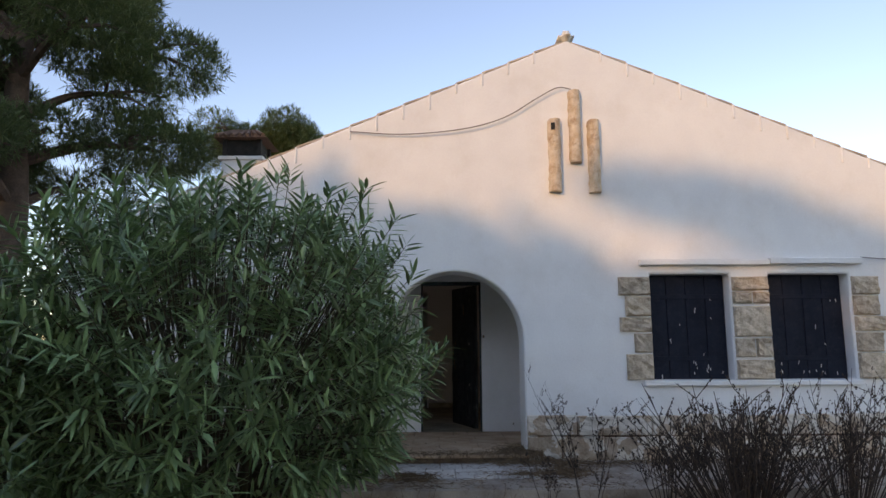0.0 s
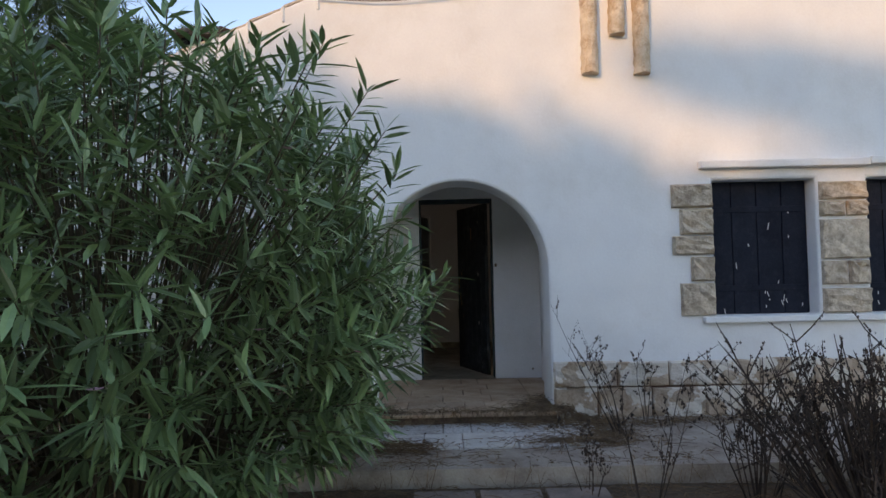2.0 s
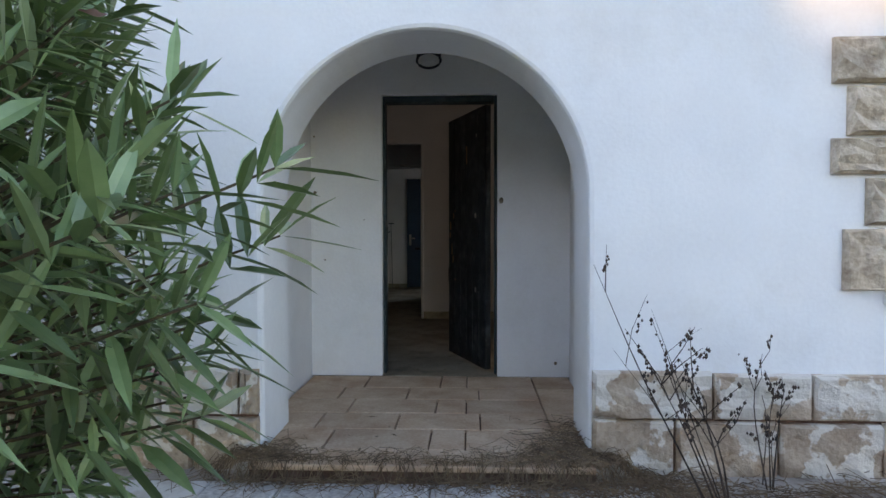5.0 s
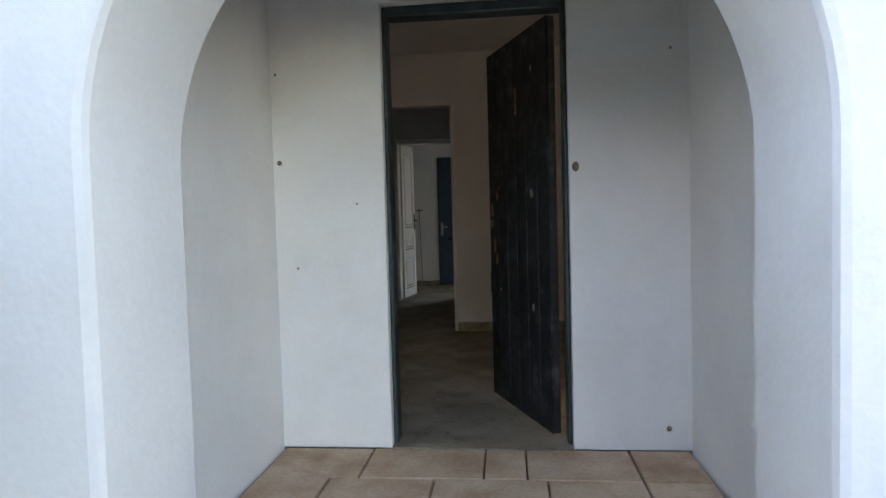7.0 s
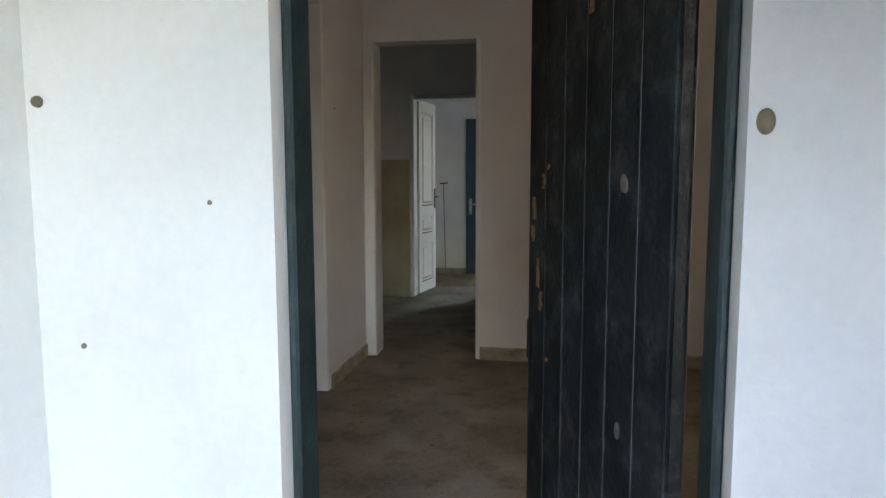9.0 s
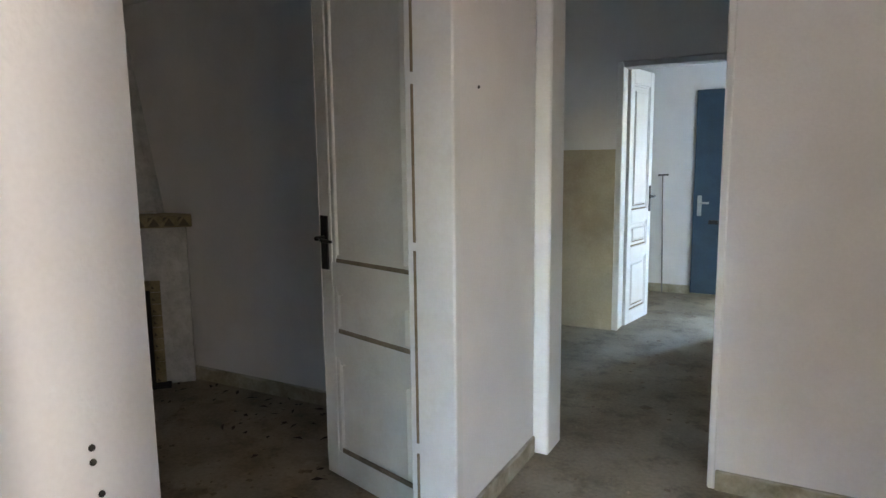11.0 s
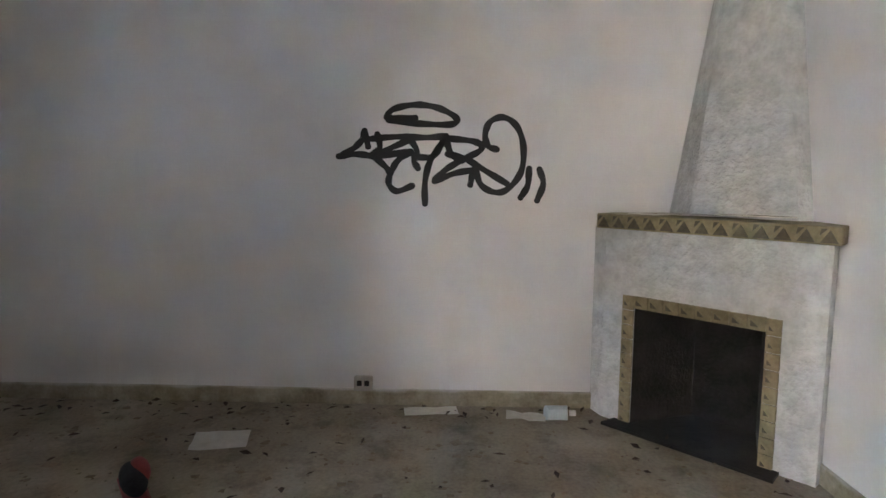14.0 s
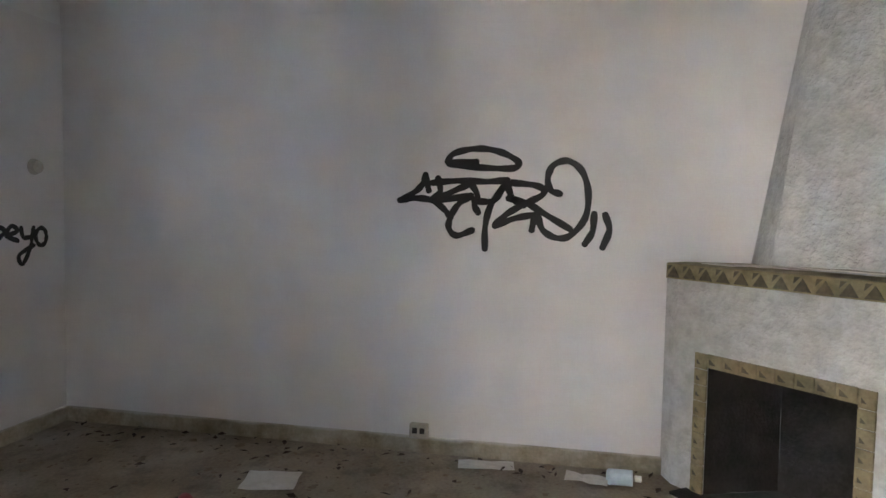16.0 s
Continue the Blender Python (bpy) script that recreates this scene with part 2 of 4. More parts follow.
# ---- mesh helpers ----
def part(name, bm, mat, parent=None, label="", smooth=False, bevel=0.0):
    me = bpy.data.meshes.new(name)
    bmesh.ops.recalc_face_normals(bm, faces=bm.faces) if len(bm.faces) < 40000 else None
    bm.to_mesh(me)
    bm.free()
    me.materials.append(mat)
    if smooth:
        me.polygons.foreach_set("use_smooth", [True] * len(me.polygons))
    ob = new(name, me)
    if parent is not None:
        attach(ob, parent)
    if label:
        tagged(ob, label)
    if bevel:
        mod = ob.modifiers.new("edge", 'BEVEL')
        mod.width, mod.segments, mod.limit_method, mod.angle_limit = bevel, 2, 'ANGLE', radians(40)
    return ob


def attach(ob, parent):
    ob.parent = parent
    ob.matrix_parent_inverse = world_of(parent).inverted()


def world_of(ob):
    m = ob.matrix_basis.copy()
    if ob.parent is not None:
        m = world_of(ob.parent) @ ob.matrix_parent_inverse @ m
    return m


def thing(name, label, category, place, group="", kind=""):
    ob = new(name)
    ob.empty_display_size = 0.1
    ob.location = place
    return tagged(ob, label, category, group, kind)


def add_box(bm, x0, x1, y0, y1, z0, z1, m=None):
    r = bmesh.ops.create_cube(bm, size=1)["verts"]
    for v in r:
        v.co = Vector((x0 + (v.co.x + .5) * (x1 - x0), y0 + (v.co.y + .5) * (y1 - y0), z0 + (v.co.z + .5) * (z1 - z0)))
        if m is not None:
            v.co = m @ v.co
    return r


def box(x0, x1, y0, y1, z0, z1, m=None, bevel=0.0, seg=1):
    bm = bmesh.new()
    add_box(bm, x0, x1, y0, y1, z0, z1, m)
    if bevel:
        bmesh.ops.bevel(bm, geom=list(bm.edges), offset=bevel, segments=seg, affect='EDGES')
    return bm


def panel(outer, holes, depth, place):
    """A slab with holes: outlines in (u, v), carried into space by place(u, v, w), w from 0 to depth."""
    bm = bmesh.new()
    edges = []
    for loop in (outer, *holes):
        vs = [bm.verts.new((u, v, 0)) for u, v in loop]
        edges += [bm.edges.new((vs[i], vs[(i + 1) % len(vs)])) for i in range(len(vs))]
    bmesh.ops.triangle_fill(bm, use_beauty=True, use_dissolve=False, edges=edges)
    r = bmesh.ops.extrude_face_region(bm, geom=list(bm.faces))
    for g in r["geom"]:
        if isinstance(g, bmesh.types.BMVert):
            g.co.z = depth
    for v in bm.verts:
        v.co = Vector(place(*v.co))
    return bm


def rect(u0, u1, v0, v1):
    return [(u0, v0), (u1, v0), (u1, v1), (u0, v1)]


def add_tube(bm, pts, radii, sides=5):
    """A tapered tube along points."""
    rings = []
    pts = [Vector(p) for p in pts]
    for i, p in enumerate(pts):
        d = (pts[min(i + 1, len(pts) - 1)] - pts[max(i - 1, 0)]).normalized()
        a = d.orthogonal().normalized()
        b = d.cross(a)
        r = radii[i] if isinstance(radii, (list, tuple)) else radii
        rings.append([bm.verts.new(p + (a * math.cos(k * 2 * math.pi / sides) + b * math.sin(k * 2 * math.pi / sides)) * r) for k in range(sides)])
    for r0, r1 in zip(rings, rings[1:]):
        for k in range(sides):
            bm.faces.new((r0[k], r0[(k + 1) % sides], r1[(k + 1) % sides], r1[k]))
    bm.faces.new(rings[0])
    bm.faces.new(rings[-1])


def tube(pts, radii, sides=6):
    bm = bmesh.new()
    add_tube(bm, pts, radii, sides)
    return bm


def mesh_from(name, verts, faces, mat, parent=None, label="", smooth=False):
    me = bpy.data.meshes.new(name)
    me.from_pydata(verts, [], faces)
    me.materials.append(mat)
    if smooth:
        me.polygons.foreach_set("use_smooth", [True] * len(me.polygons))
    ob = new(name, me)
    if parent is not None:
        attach(ob, parent)
    if label:
        tagged(ob, label)
    return ob


def stone_bm(x0, x1, y0, y1, z0, z1, rng, rough=0.012, face='y'):
    """A hewn block whose face at y0 is broken into uneven facets."""
    bm = bmesh.new()
    add_box(bm, x0, x1, y0, y1, z0, z1)
    front = [f for f in bm.faces if f.calc_center_median().y < y0 + 1e-4]
    r = bmesh.ops.inset_region(bm, faces=front, thickness=min(0.018, (z1 - z0) * .2), depth=0.0)
    front = [f for f in bm.faces if f.calc_center_median().y < y0 + 1e-4 and abs(f.normal.y) > .9 and f not in r["faces"]]
    bmesh.ops.subdivide_edges(bm, edges=list({e for f in front for e in f.edges}), cuts=3, use_grid_fill=True)
    for v in bm.verts:
        if v.co.y < y0 + 1e-4 and x0 + .004 < v.co.x < x1 - .004 and z0 + .004 < v.co.z < z1 - .004:
            v.co.y -= rng.uniform(0.3, 1.6) * rough
            v.co.x += rng.uniform(-.006, .006)
            v.co.z += rng.uniform(-.006, .006)
    return bm


# ---- plan ----
WALL_L, WALL_R, APEX_X, APEX_Z, SLOPE = -4.55, 7.35, 1.40, 4.80, 0.418
DOOR_Y, HALL_X, ROOM_X, ROOM_Y, BACK_Y = 1.56, -1.132, -4.246, 0.459, 4.607
GROUND_Z, SLAB_Z, WALK_Z = -0.22, -0.072, -0.092


def roof_z(x):
    return APEX_Z - SLOPE * abs(x - APEX_X)


# ---- ground ----
def ground_height(x, y):
    h = 0.02 * noise.noise(Vector((x * .9, y * .9, 0))) + 0.012 * noise.noise(Vector((x * 4, y * 4, 3)))
    return GROUND_Z + h * (1 if y < -1.45 else 0.0) - (0.12 if (-4.4 < x < 7.2 and 0.2 < y < 8.9) else 0)


gx = [-400, -150, -60, -30, -18, -12] + [-9 + i * .25 for i in range(73)] + [12, 18, 30, 60, 150, 400]
gy = [-400, -150, -80, -40, -20, -14] + [-10 + i * .25 for i in range(61)] + [8, 12, 20, 40, 90, 200, 400]
verts = [(x, y, ground_height(x, y)) for y in gy for x in gx]
faces = [(j * len(gx) + i, j * len(gx) + i + 1, (j + 1) * len(gx) + i + 1, (j + 1) * len(gx) + i) for j in range(len(gy) - 1) for i in range(len(gx) - 1)]
tagged(mesh_from("ground", verts, faces, SOIL, smooth=True), "dry brown soil with sparse weeds", "ground", kind="structure")

# ---- outer walls ----
arch = [(0.788, -0.3), (0.788, 1.225)] + [(0.788 * math.cos(a), 1.225 + 0.80 * math.sin(a)) for a in (math.pi * i / 32 for i in range(1, 32))] + [(-0.788, 1.225), (-0.788, -0.3)]
outline = [(WALL_L, -0.3), (-0.788, -0.3)] + arch[::-1][1:-1] + [(0.788, -0.3), (WALL_R, -0.3), (WALL_R, roof_z(WALL_R) + .085), (APEX_X, APEX_Z + .07), (WALL_L, roof_z(WALL_L) + .07)]
# unseen opening behind the bush, added to light the fireplace room
UNSEEN_WIN = rect(-2.90, -2.56, 1.48, 1.88)
win1, win2 = rect(2.275, 3.20, 0.77, 1.985), rect(3.665, 4.60, 0.77, 1.985)
facade = part("wall_front", panel(outline, [win1, win2, UNSEEN_WIN], 0.45, lambda u, v, w: (u, w, v)), WHITEWASH, bevel=0.025)
tagged(facade, "whitewashed gable wall with an arched entrance", "wall", kind="structure")
# unseen rear doorway, cut here and in the far wall for the rear fill
back = part("wall_back", panel([(WALL_L, -.3), (WALL_R, -.3), (WALL_R, roof_z(WALL_R)), (APEX_X, APEX_Z), (WALL_L, roof_z(WALL_L))], [rect(.05, 1.15, .05, 2.1)], 0.3, lambda u, v, w: (u, 9.0 + w, v)), WHITEWASH)
tagged(back, "plain whitewashed rear gable wall", "wall", kind="structure")
tagged(part("wall_left", box(WALL_L, ROOM_X, .45, 9.0, -.3, roof_z(WALL_L)), PLASTER), "white plastered outer wall with spray tags", "wall", kind="structure")
tagged(part("wall_left_upper", box(ROOM_X - .03, ROOM_X, .45, 4.65, roof_z(WALL_L) + .001, 2.43), PLASTER), "white plastered strip under the ceiling", "wall", kind="structure")
# unseen window, cut for the side fill lamp
tagged(part("wall_right", panel(rect(.45, 9.0, -.3, roof_z(WALL_R) - .02), [rect(2.75, 3.95, .75, 2.2)], .3, lambda u, v, w: (WALL_R - w, u, v)), WHITEWASH), "whitewashed side wall", "wall", kind="structure")
for side in (-1, 1):
    e = WALL_L - .12 if side < 0 else WALL_R + .12
    pts = [(e, roof_z(e) + .005), (APEX_X, APEX_Z + .005), (APEX_X, APEX_Z + .085), (e, roof_z(e) + .085)]
    tagged(part("roof", panel(pts, [], 8.8, lambda u, v, w: (u, .46 + w, v)), ROOF_CLAY), "low-pitched clay tile roof", "roof", kind="structure")

# ---- inner walls ----
tagged(part("wall_door", panel(rect(-0.94, 0.94, -.1, 2.6), [rect(-.42, .42, -.09, 2.05)], 0.16, lambda u, v, w: (u, DOOR_Y + w, v)), WHITEWASH), "white porch wall round the front door", "wall", kind="structure")
tagged(part("wall_porch_right", box(.94, 1.3, .45, 1.72, -.1, 2.6), WHITEWASH), "white side wall of the porch", "wall", kind="structure")
tagged(part("wall_hall_left", panel([(.45, -.1), (BACK_Y, -.1), (BACK_Y, 2.6), (.45, 2.6)], [rect(2.62, 3.85, -.09, 2.2)], .178, lambda u, v, w: (HALL_X - w, u, v)), PLASTER), "white hall wall with a wide doorway", "wall", kind="structure")
tagged(part("wall_porch_left", box(HALL_X, -.94, .45, 1.72, -.1, 2.6), WHITEWASH), "white side wall of the porch", "wall", kind="structure")
# unseen wall; its near end keeps the side beam out of the fireplace room
tagged(part("wall_hall_right", panel([(2.68, -.1), (9.0, -.1), (9.0, 2.6), (2.68, 2.6)], [], .15, lambda u, v, w: (1.3 + w, u, v)), PLASTER), "unseen white hall wall, cut to block the side light", "wall", kind="structure")
tagged(part("wall_middle", panel(rect(ROOM_X, 1.3, -.1, 2.6), [rect(-1.06, -.37, -.09, 2.12)], .143, lambda u, v, w: (u, BACK_Y + w, v)), PLASTER), "white plastered wall with a passage", "wall", kind="structure")
tagged(part("wall_kitchen", panel(rect(-2.6, 1.3, -.1, 2.6), [rect(-1.29, -.56, -.09, 2.1)], .134, lambda u, v, w: (u, 6.916 + w, v)), PLASTER), "white wall with a doorway to a bright room", "wall", kind="structure")
# the same unseen doorway lets the rear fill lamp in
tagged(part("wall_far", panel(rect(-2.6, 1.3, -.1, 2.6), [rect(.05, 1.15, .05, 2.1)], .34, lambda u, v, w: (u, 8.65 + w, v)), PLASTER), "white end wall of the far room", "wall", kind="structure")
tagged(part("wall_passage", box(-2.75, -2.6, 4.75, 6.916, -.1, 2.6), PLASTER), "white passage wall", "wall", kind="structure")
tagged(part("floor", box(ROOM_X, 1.3, DOOR_Y + .0, 8.65, -.12, 0.0), INDOOR_FLOOR), "dirty cement floor strewn with dust", "floor", kind="structure")
tagged(part("floor", box(ROOM_X, HALL_X - .178, .45, DOOR_Y, -.12, 0.0), INDOOR_FLOOR), "dirty cement floor strewn with dust", "floor", kind="structure")
# unseen living room, added so the side fill reaches the hall
tagged(part("wall_living", box(1.45, 7.05, 4.607, 4.75, -.1, 2.7), PLASTER), "white plastered wall", "wall", kind="structure")
tagged(part("floor", box(1.3, 7.05, .45, 4.607, -.12, 0.0), INDOOR_FLOOR), "dirty cement floor strewn with dust", "floor", kind="structure")
tagged(part("ceiling", panel([(1.46, 2.6), (7.05, 2.30), (7.05, 2.36), (1.46, 2.7)], [], 4.3, lambda u, v, w: (u, .45 + w, v)), PLASTER), "white plastered ceiling", "ceiling", kind="structure")
tagged(part("ceiling", box(-2.75, 1.45, .45, 9.0, 2.6, 2.7), PLASTER), "white plastered ceiling", "ceiling", kind="structure")
tagged(part("ceiling", panel([(-4.25, 2.425), (-1.13, 3.5), (-1.13, 3.515), (-4.25, 2.437)], [], 4.2, lambda u, v, w: (u, .45 + w, v)), PLASTER), "white sloping ceiling under the roof", "ceiling", kind="structure")
tagged(part("wall_room_upper", box(-1.31, -1.15, .45, 4.75, 2.6, 3.5), PLASTER), "upper white wall of the fireplace room", "wall", kind="structure")
tagged(part("wall_room_upper", box(ROOM_X, -1.15, 4.607, 4.75, 2.6, 3.5), PLASTER), "upper white wall of the fireplace room", "wall", kind="structure")

# ---- facade dressing ----
rng = random.Random(4)
QUOIN_ROWS = [(1.74, 1.95), (1.50, 1.725), (1.32, 1.485), (1.085, 1.30), (0.78, 1.065)]
LEFT_ENDS, RIGHT_ENDS = [1.90, 1.97, 1.90, 2.06, 1.96], [4.94, 4.92, 5.02, 4.93, 5.06]
quoins = []
for (z0, z1), xl, xr in zip(QUOIN_ROWS, LEFT_ENDS, RIGHT_ENDS):
    quoins += [(xl, 2.262, z0, z1), (4.63, xr, z0, z1)]
for z0, z1, two in [(1.79, 1.95, 0), (1.64, 1.775, 1), (1.26, 1.61, 0), (1.03, 1.24, 1), (0.78, 0.995, 0)]:
    quoins += [(3.225, 3.44, z0, z1), (3.465, 3.645, z0, z1)] if two else [(3.225, 3.645, z0, z1)]
for x0, x1, z0, z1 in quoins:
    part("stone", stone_bm(x0, x1, -0.022, 0.03, z0, z1, rng, 0.026), STONE, facade)

# plinth in two courses on either side of the arch
for side, xa, xb in ((1, 0.80, 7.3), (-1, -4.5, -0.80)):
    part("plinth_backing", box(xa + .01, xb - .01, -0.012, 0.05, -0.25, 0.372), MORTAR, facade)
    for z0, z1, shift in ((-0.24, 0.155, 0.0), (0.172, 0.385, 0.21)):
        x = xa
        first = True
        while x < xb - .05:
            w = rng.uniform(0.36, 0.52) if not first else rng.uniform(.3, .4) + shift
            first = False
            e = min(x + w, xb)
            part("stone", stone_bm(x + .006, e - .006, -0.035, 0.02, z0, z1 + rng.uniform(-.006, .012), rng, 0.02), PLINTH_STONE, facade)
            x = e

tagged(part("window_hood", box(2.15, 3.66, -0.075, 0.02, 2.085, 2.15, bevel=.006), WHITEWASH), "white rendered hood moulding over the windows", "moulding", kind="structure")
tagged(part("window_hood", box(3.664, 4.74, -0.08, 0.02, 2.095, 2.165, bevel=.006), WHITEWASH), "white rendered hood moulding over the windows", "moulding", kind="structure")
tagged(part("window_sill", box(2.15, 4.64, -0.06, 0.14, 0.71, 0.766, bevel=.008), WHITEWASH), "chipped white window sill", "sill", kind="structure")


def shutter(x0, x1):
    sh = thing("window_shutter", "closed dark navy wooden shutter with flaking paint", "shutter", ((x0 + x1) / 2, .17, .77), "facade shutters")
    w = (x1 - x0) / 4
    for i in range(4):
        part("board", box(x0 + i * w + .003, x0 + (i + 1) * w - .003, .155, .185, .772, 1.983, bevel=.004), SHUTTER, sh)
    for z in (0.98, 1.70):
        part("batten", box(x0 + .03, x1 - .03, .147, .154, z, z + .055, bevel=.003), SHUTTER, sh)
    for k in range(15):
        cx, cz = rng.uniform(x0 + .06, x1 - .06), (rng.uniform(.85, 1.75) if k < 7 else rng.uniform(.80, .96))
        bm = bmesh.new()
        add_box(bm, -.003, .003, -.002, 0, -rng.uniform(.005, .04), rng.uniform(.005, .03), pose(cx, .1535, cz, 0, rng.uniform(-20, 20), 0))
        part("paint_chip", bm, WHITE_MORTAR, sh)
    part("backing", box(x0, x1, .19, .20, .772, 1.983), SHUTTER, sh)


shutter(2.277, 3.198)
shutter(3.667, 4.598)

# decorative half-round clay tiles
for x0, x1, z0, z1 in ((1.13, 1.28, 2.96, 3.84), (1.385, 1.525, 3.31, 4.20), (1.605, 1.745, 2.95, 3.83)):
    bm = bmesh.new()
    rows = 16
    grid = []
    for j in range(rows + 1):
        z = z0 + (z1 - z0) * j / rows
        ring = []
        for k in range(9):
            a = math.pi * k / 8
            wob = rng.uniform(-.006, .006)
            ring.append(bm.verts.new(((x0 + x1) / 2 - (x1 - x0) / 2 * math.cos(a) + wob, .004 - .12 * math.sin(a) ** .7 + wob, z)))
        grid.append(ring)
    for j in range(rows):
        for k in range(8):
            bm.faces.new((grid[j][k], grid[j][k + 1], grid[j + 1][k + 1], grid[j + 1][k]))
    bm.faces.new(grid[0]); bm.faces.new(grid[-1])
    tagged(part("wall_tile", bm, CLAY), "weathered half-round clay tile stained brown, set upright on the gable", "clay tile", "gable tiles")
# solid dark block stands in for the hole's shade
tagged(part("hollow", box(1.155, 1.20, -.123, -.06, 3.70, 3.78), SOOT_AND_HOLE, bpy.data.objects["wall_tile"]), "dark hole in the tile")


def smooth_line(pts, n=8):
    """Catmull-Rom through the points."""
    p = [Vector(q) for q in pts]
    p = [p[0] * 2 - p[1]] + p + [p[-1] * 2 - p[-2]]
    out = []
    for i in range(1, len(p) - 2):
        for k in range(n):
            t = k / n
            a, b, c, d = p[i - 1:i + 3]
            out.append(.5 * ((2 * b) + (c - a) * t + (2 * a - 5 * b + 4 * c - d) * t * t + (3 * b - a - 3 * c + d) * t ** 3))
    return out + [p[-2]]


cable = part("cable", tube(smooth_line([(-1.23, -.03, 3.70), (-.6, -.05, 3.66), (.1, -.06, 3.72), (.6, -.06, 3.86), (1.0, -.06, 4.10), (1.25, -.06, 4.235), (1.42, -.05, 4.22)]), .007, 5), CABLE)
tagged(cable, "thin grey cable slung across the gable", "cable")
tagged(part("cable", tube(smooth_line([(4.74, -.05, 2.17), (5.2, -.03, 2.15), (6.2, -.03, 2.19), (7.3, -.03, 2.16)]), .006, 5), CABLE), "thin grey cable slung along the wall", "cable")

# ridge knob and verge tiles
tagged(part("ridge_knob", box(APEX_X - .1, APEX_X + .1, -.05, .35, APEX_Z + .06, APEX_Z + .20, bevel=.06, seg=3), WHITE_MORTAR, smooth=True), "rounded pale mortar cap on the roof ridge", "ridge cap")
roofs = [o for o in scene.objects if o.name.startswith("roof")]
for side, roof in zip((-1, 1), roofs):
    n = 19
    run = (APEX_X - WALL_L + .1) if side < 0 else (WALL_R - APEX_X + .1)
    for i in range(n):
        u0, u1 = .06 + run * i / n, .06 + run * (i + 1) / n + .03
        bm = bmesh.new()
        add_box(bm, 0, u1 - u0, .022, .50, 0, .020)
        lift = .055
        for v in bm.verts:
            d = u0 + v.co.x
            tilt = lift * (1 - (v.co.x / (u1 - u0))) * .25 + .035 * (v.co.x / (u1 - u0))
            v.co = Vector((APEX_X + side * d, v.co.y, APEX_Z - SLOPE * d + .052 + (.015 if side > 0 else 0) * d / run + tilt + v.co.z + rng.uniform(-.004, .004)))
        part("tile", bm, ROOF_CLAY, roof)
        xx = APEX_X + side * u1
        part("mortar_run", box(xx - .014, xx + .014, -.014, .02, roof_z(xx) - rng.uniform(.03, .13), roof_z(xx) + .085, bevel=.009), WHITEWASH, roof)

# chimney with tiled cap
ch = thing("chimney", "white chimney with a dark vent chamber and tiled cap", "chimney", (-3.75, 4.3, 2.4))
part("shaft", box(-4.10, -3.40, 3.95, 4.65, 2.35, 4.50), WHITEWASH, ch)
part("collar", box(-4.16, -3.34, 3.89, 4.71, 4.50, 4.57, bevel=.01), WHITE_MORTAR, ch)
for px in (-4.10, -3.48):
    for py in (3.95, 4.57):
        part("post", box(px, px + .08, py, py + .08, 4.57, 4.90), SOOT_AND_HOLE, ch)
# solid dark block in place of the open chamber's shade
part("vent", box(-4.05, -3.45, 4.0, 4.6, 4.571, 4.895), SOOT_AND_HOLE, ch)
bm = bmesh.new()
cap = bmesh.ops.create_cone(bm, cap_ends=True, segments=4, radius1=.68, radius2=.22, depth=.22)["verts"]
for v in cap:
    v.co = Matrix.Translation((-3.75, 4.3, 5.01)) @ Matrix.Rotation(radians(45), 4, 'Z') @ v.co
part("cap", bm, CAP_CLAY, ch, "weathered clay tile cap")
for i in range(7):
    x = -4.17 + i * .14
    part("cap_tile", tube([(x, 3.80, 4.925), (-3.75 + (x + 3.75) * .45, 4.14, 5.11)], .04, 8), CAP_CLAY, ch)

# ---- porch and steps ----
rng = random.Random(7)
tagged(part("porch_base", box(-.79, .79, -.20, DOOR_Y - .002, -.25, -.022), MORTAR), "dark bedding under the porch floor", "floor", kind="structure")
porch = tagged(new("porch_floor"), "reddish stained stone tiles of the porch", "floor", kind="structure")
ys = [-.22, .0, .32, .62, .92, 1.22, DOOR_Y - .004]
for j in range(6):
    xs = [-.93] + [-.62 + .12 * (j % 2), -.18 + .2 * (j % 2), .28 - .08 * (j % 2), .66, .93]
    for xa, xb in zip(xs, xs[1:]):
        lim = .80 if ys[j + 1] < .47 else .94
        xa, xb = max(xa, -lim + .01), min(xb, lim - .01)
        part("tile", box(xa + .004, xb - .004, ys[j] + .004, ys[j + 1] - .004, -.03, rng.uniform(-.003, .001), bevel=.004), PORCH_TILE, porch)
step = tagged(new("step"), "white speckled terrazzo slab step", "step", kind="structure")
for y0, y1, xs in ((-.97, -.565, [-2.0, -1.2, -.62, -.33, -.03, .38, .74, .98]), (-.56, -.235, [-2.0, -1.45, -.95, -.62, -.18, .05, .47, .80, 1.06])):
    for xa, xb in zip(xs, xs[1:]):
        part("slab", box(xa + .004, xb - .004, y0 + rng.uniform(-.012, .012) * (y0 < -.6), y1 - .004, -.25, SLAB_Z + rng.uniform(-.006, .004), bevel=.006), PLAIN_SLAB if rng.random() < .3 else TERRAZZO, step)
walk_m = bmesh.new()
add_box(walk_m, -4.6, 8.5, -1.42, -.0, -.4, WALK_Z)
tagged(part("walkway", walk_m, CONCRETE), "stained concrete strip along the house", "pavement", kind="structure")
path = tagged(new("garden_path"), "worn grey paving tiles set in soil", "path", kind="structure")
for j in range(26):
    for i in range(3):
        x, y = -.38 + i * .42, -1.52 - j * .30
        part("tile", box(x + .012, x + .40, y - .29, y - .012, -.26, -.192 + rng.uniform(-.006, .006), bevel=.005), PATH_TILE, path)

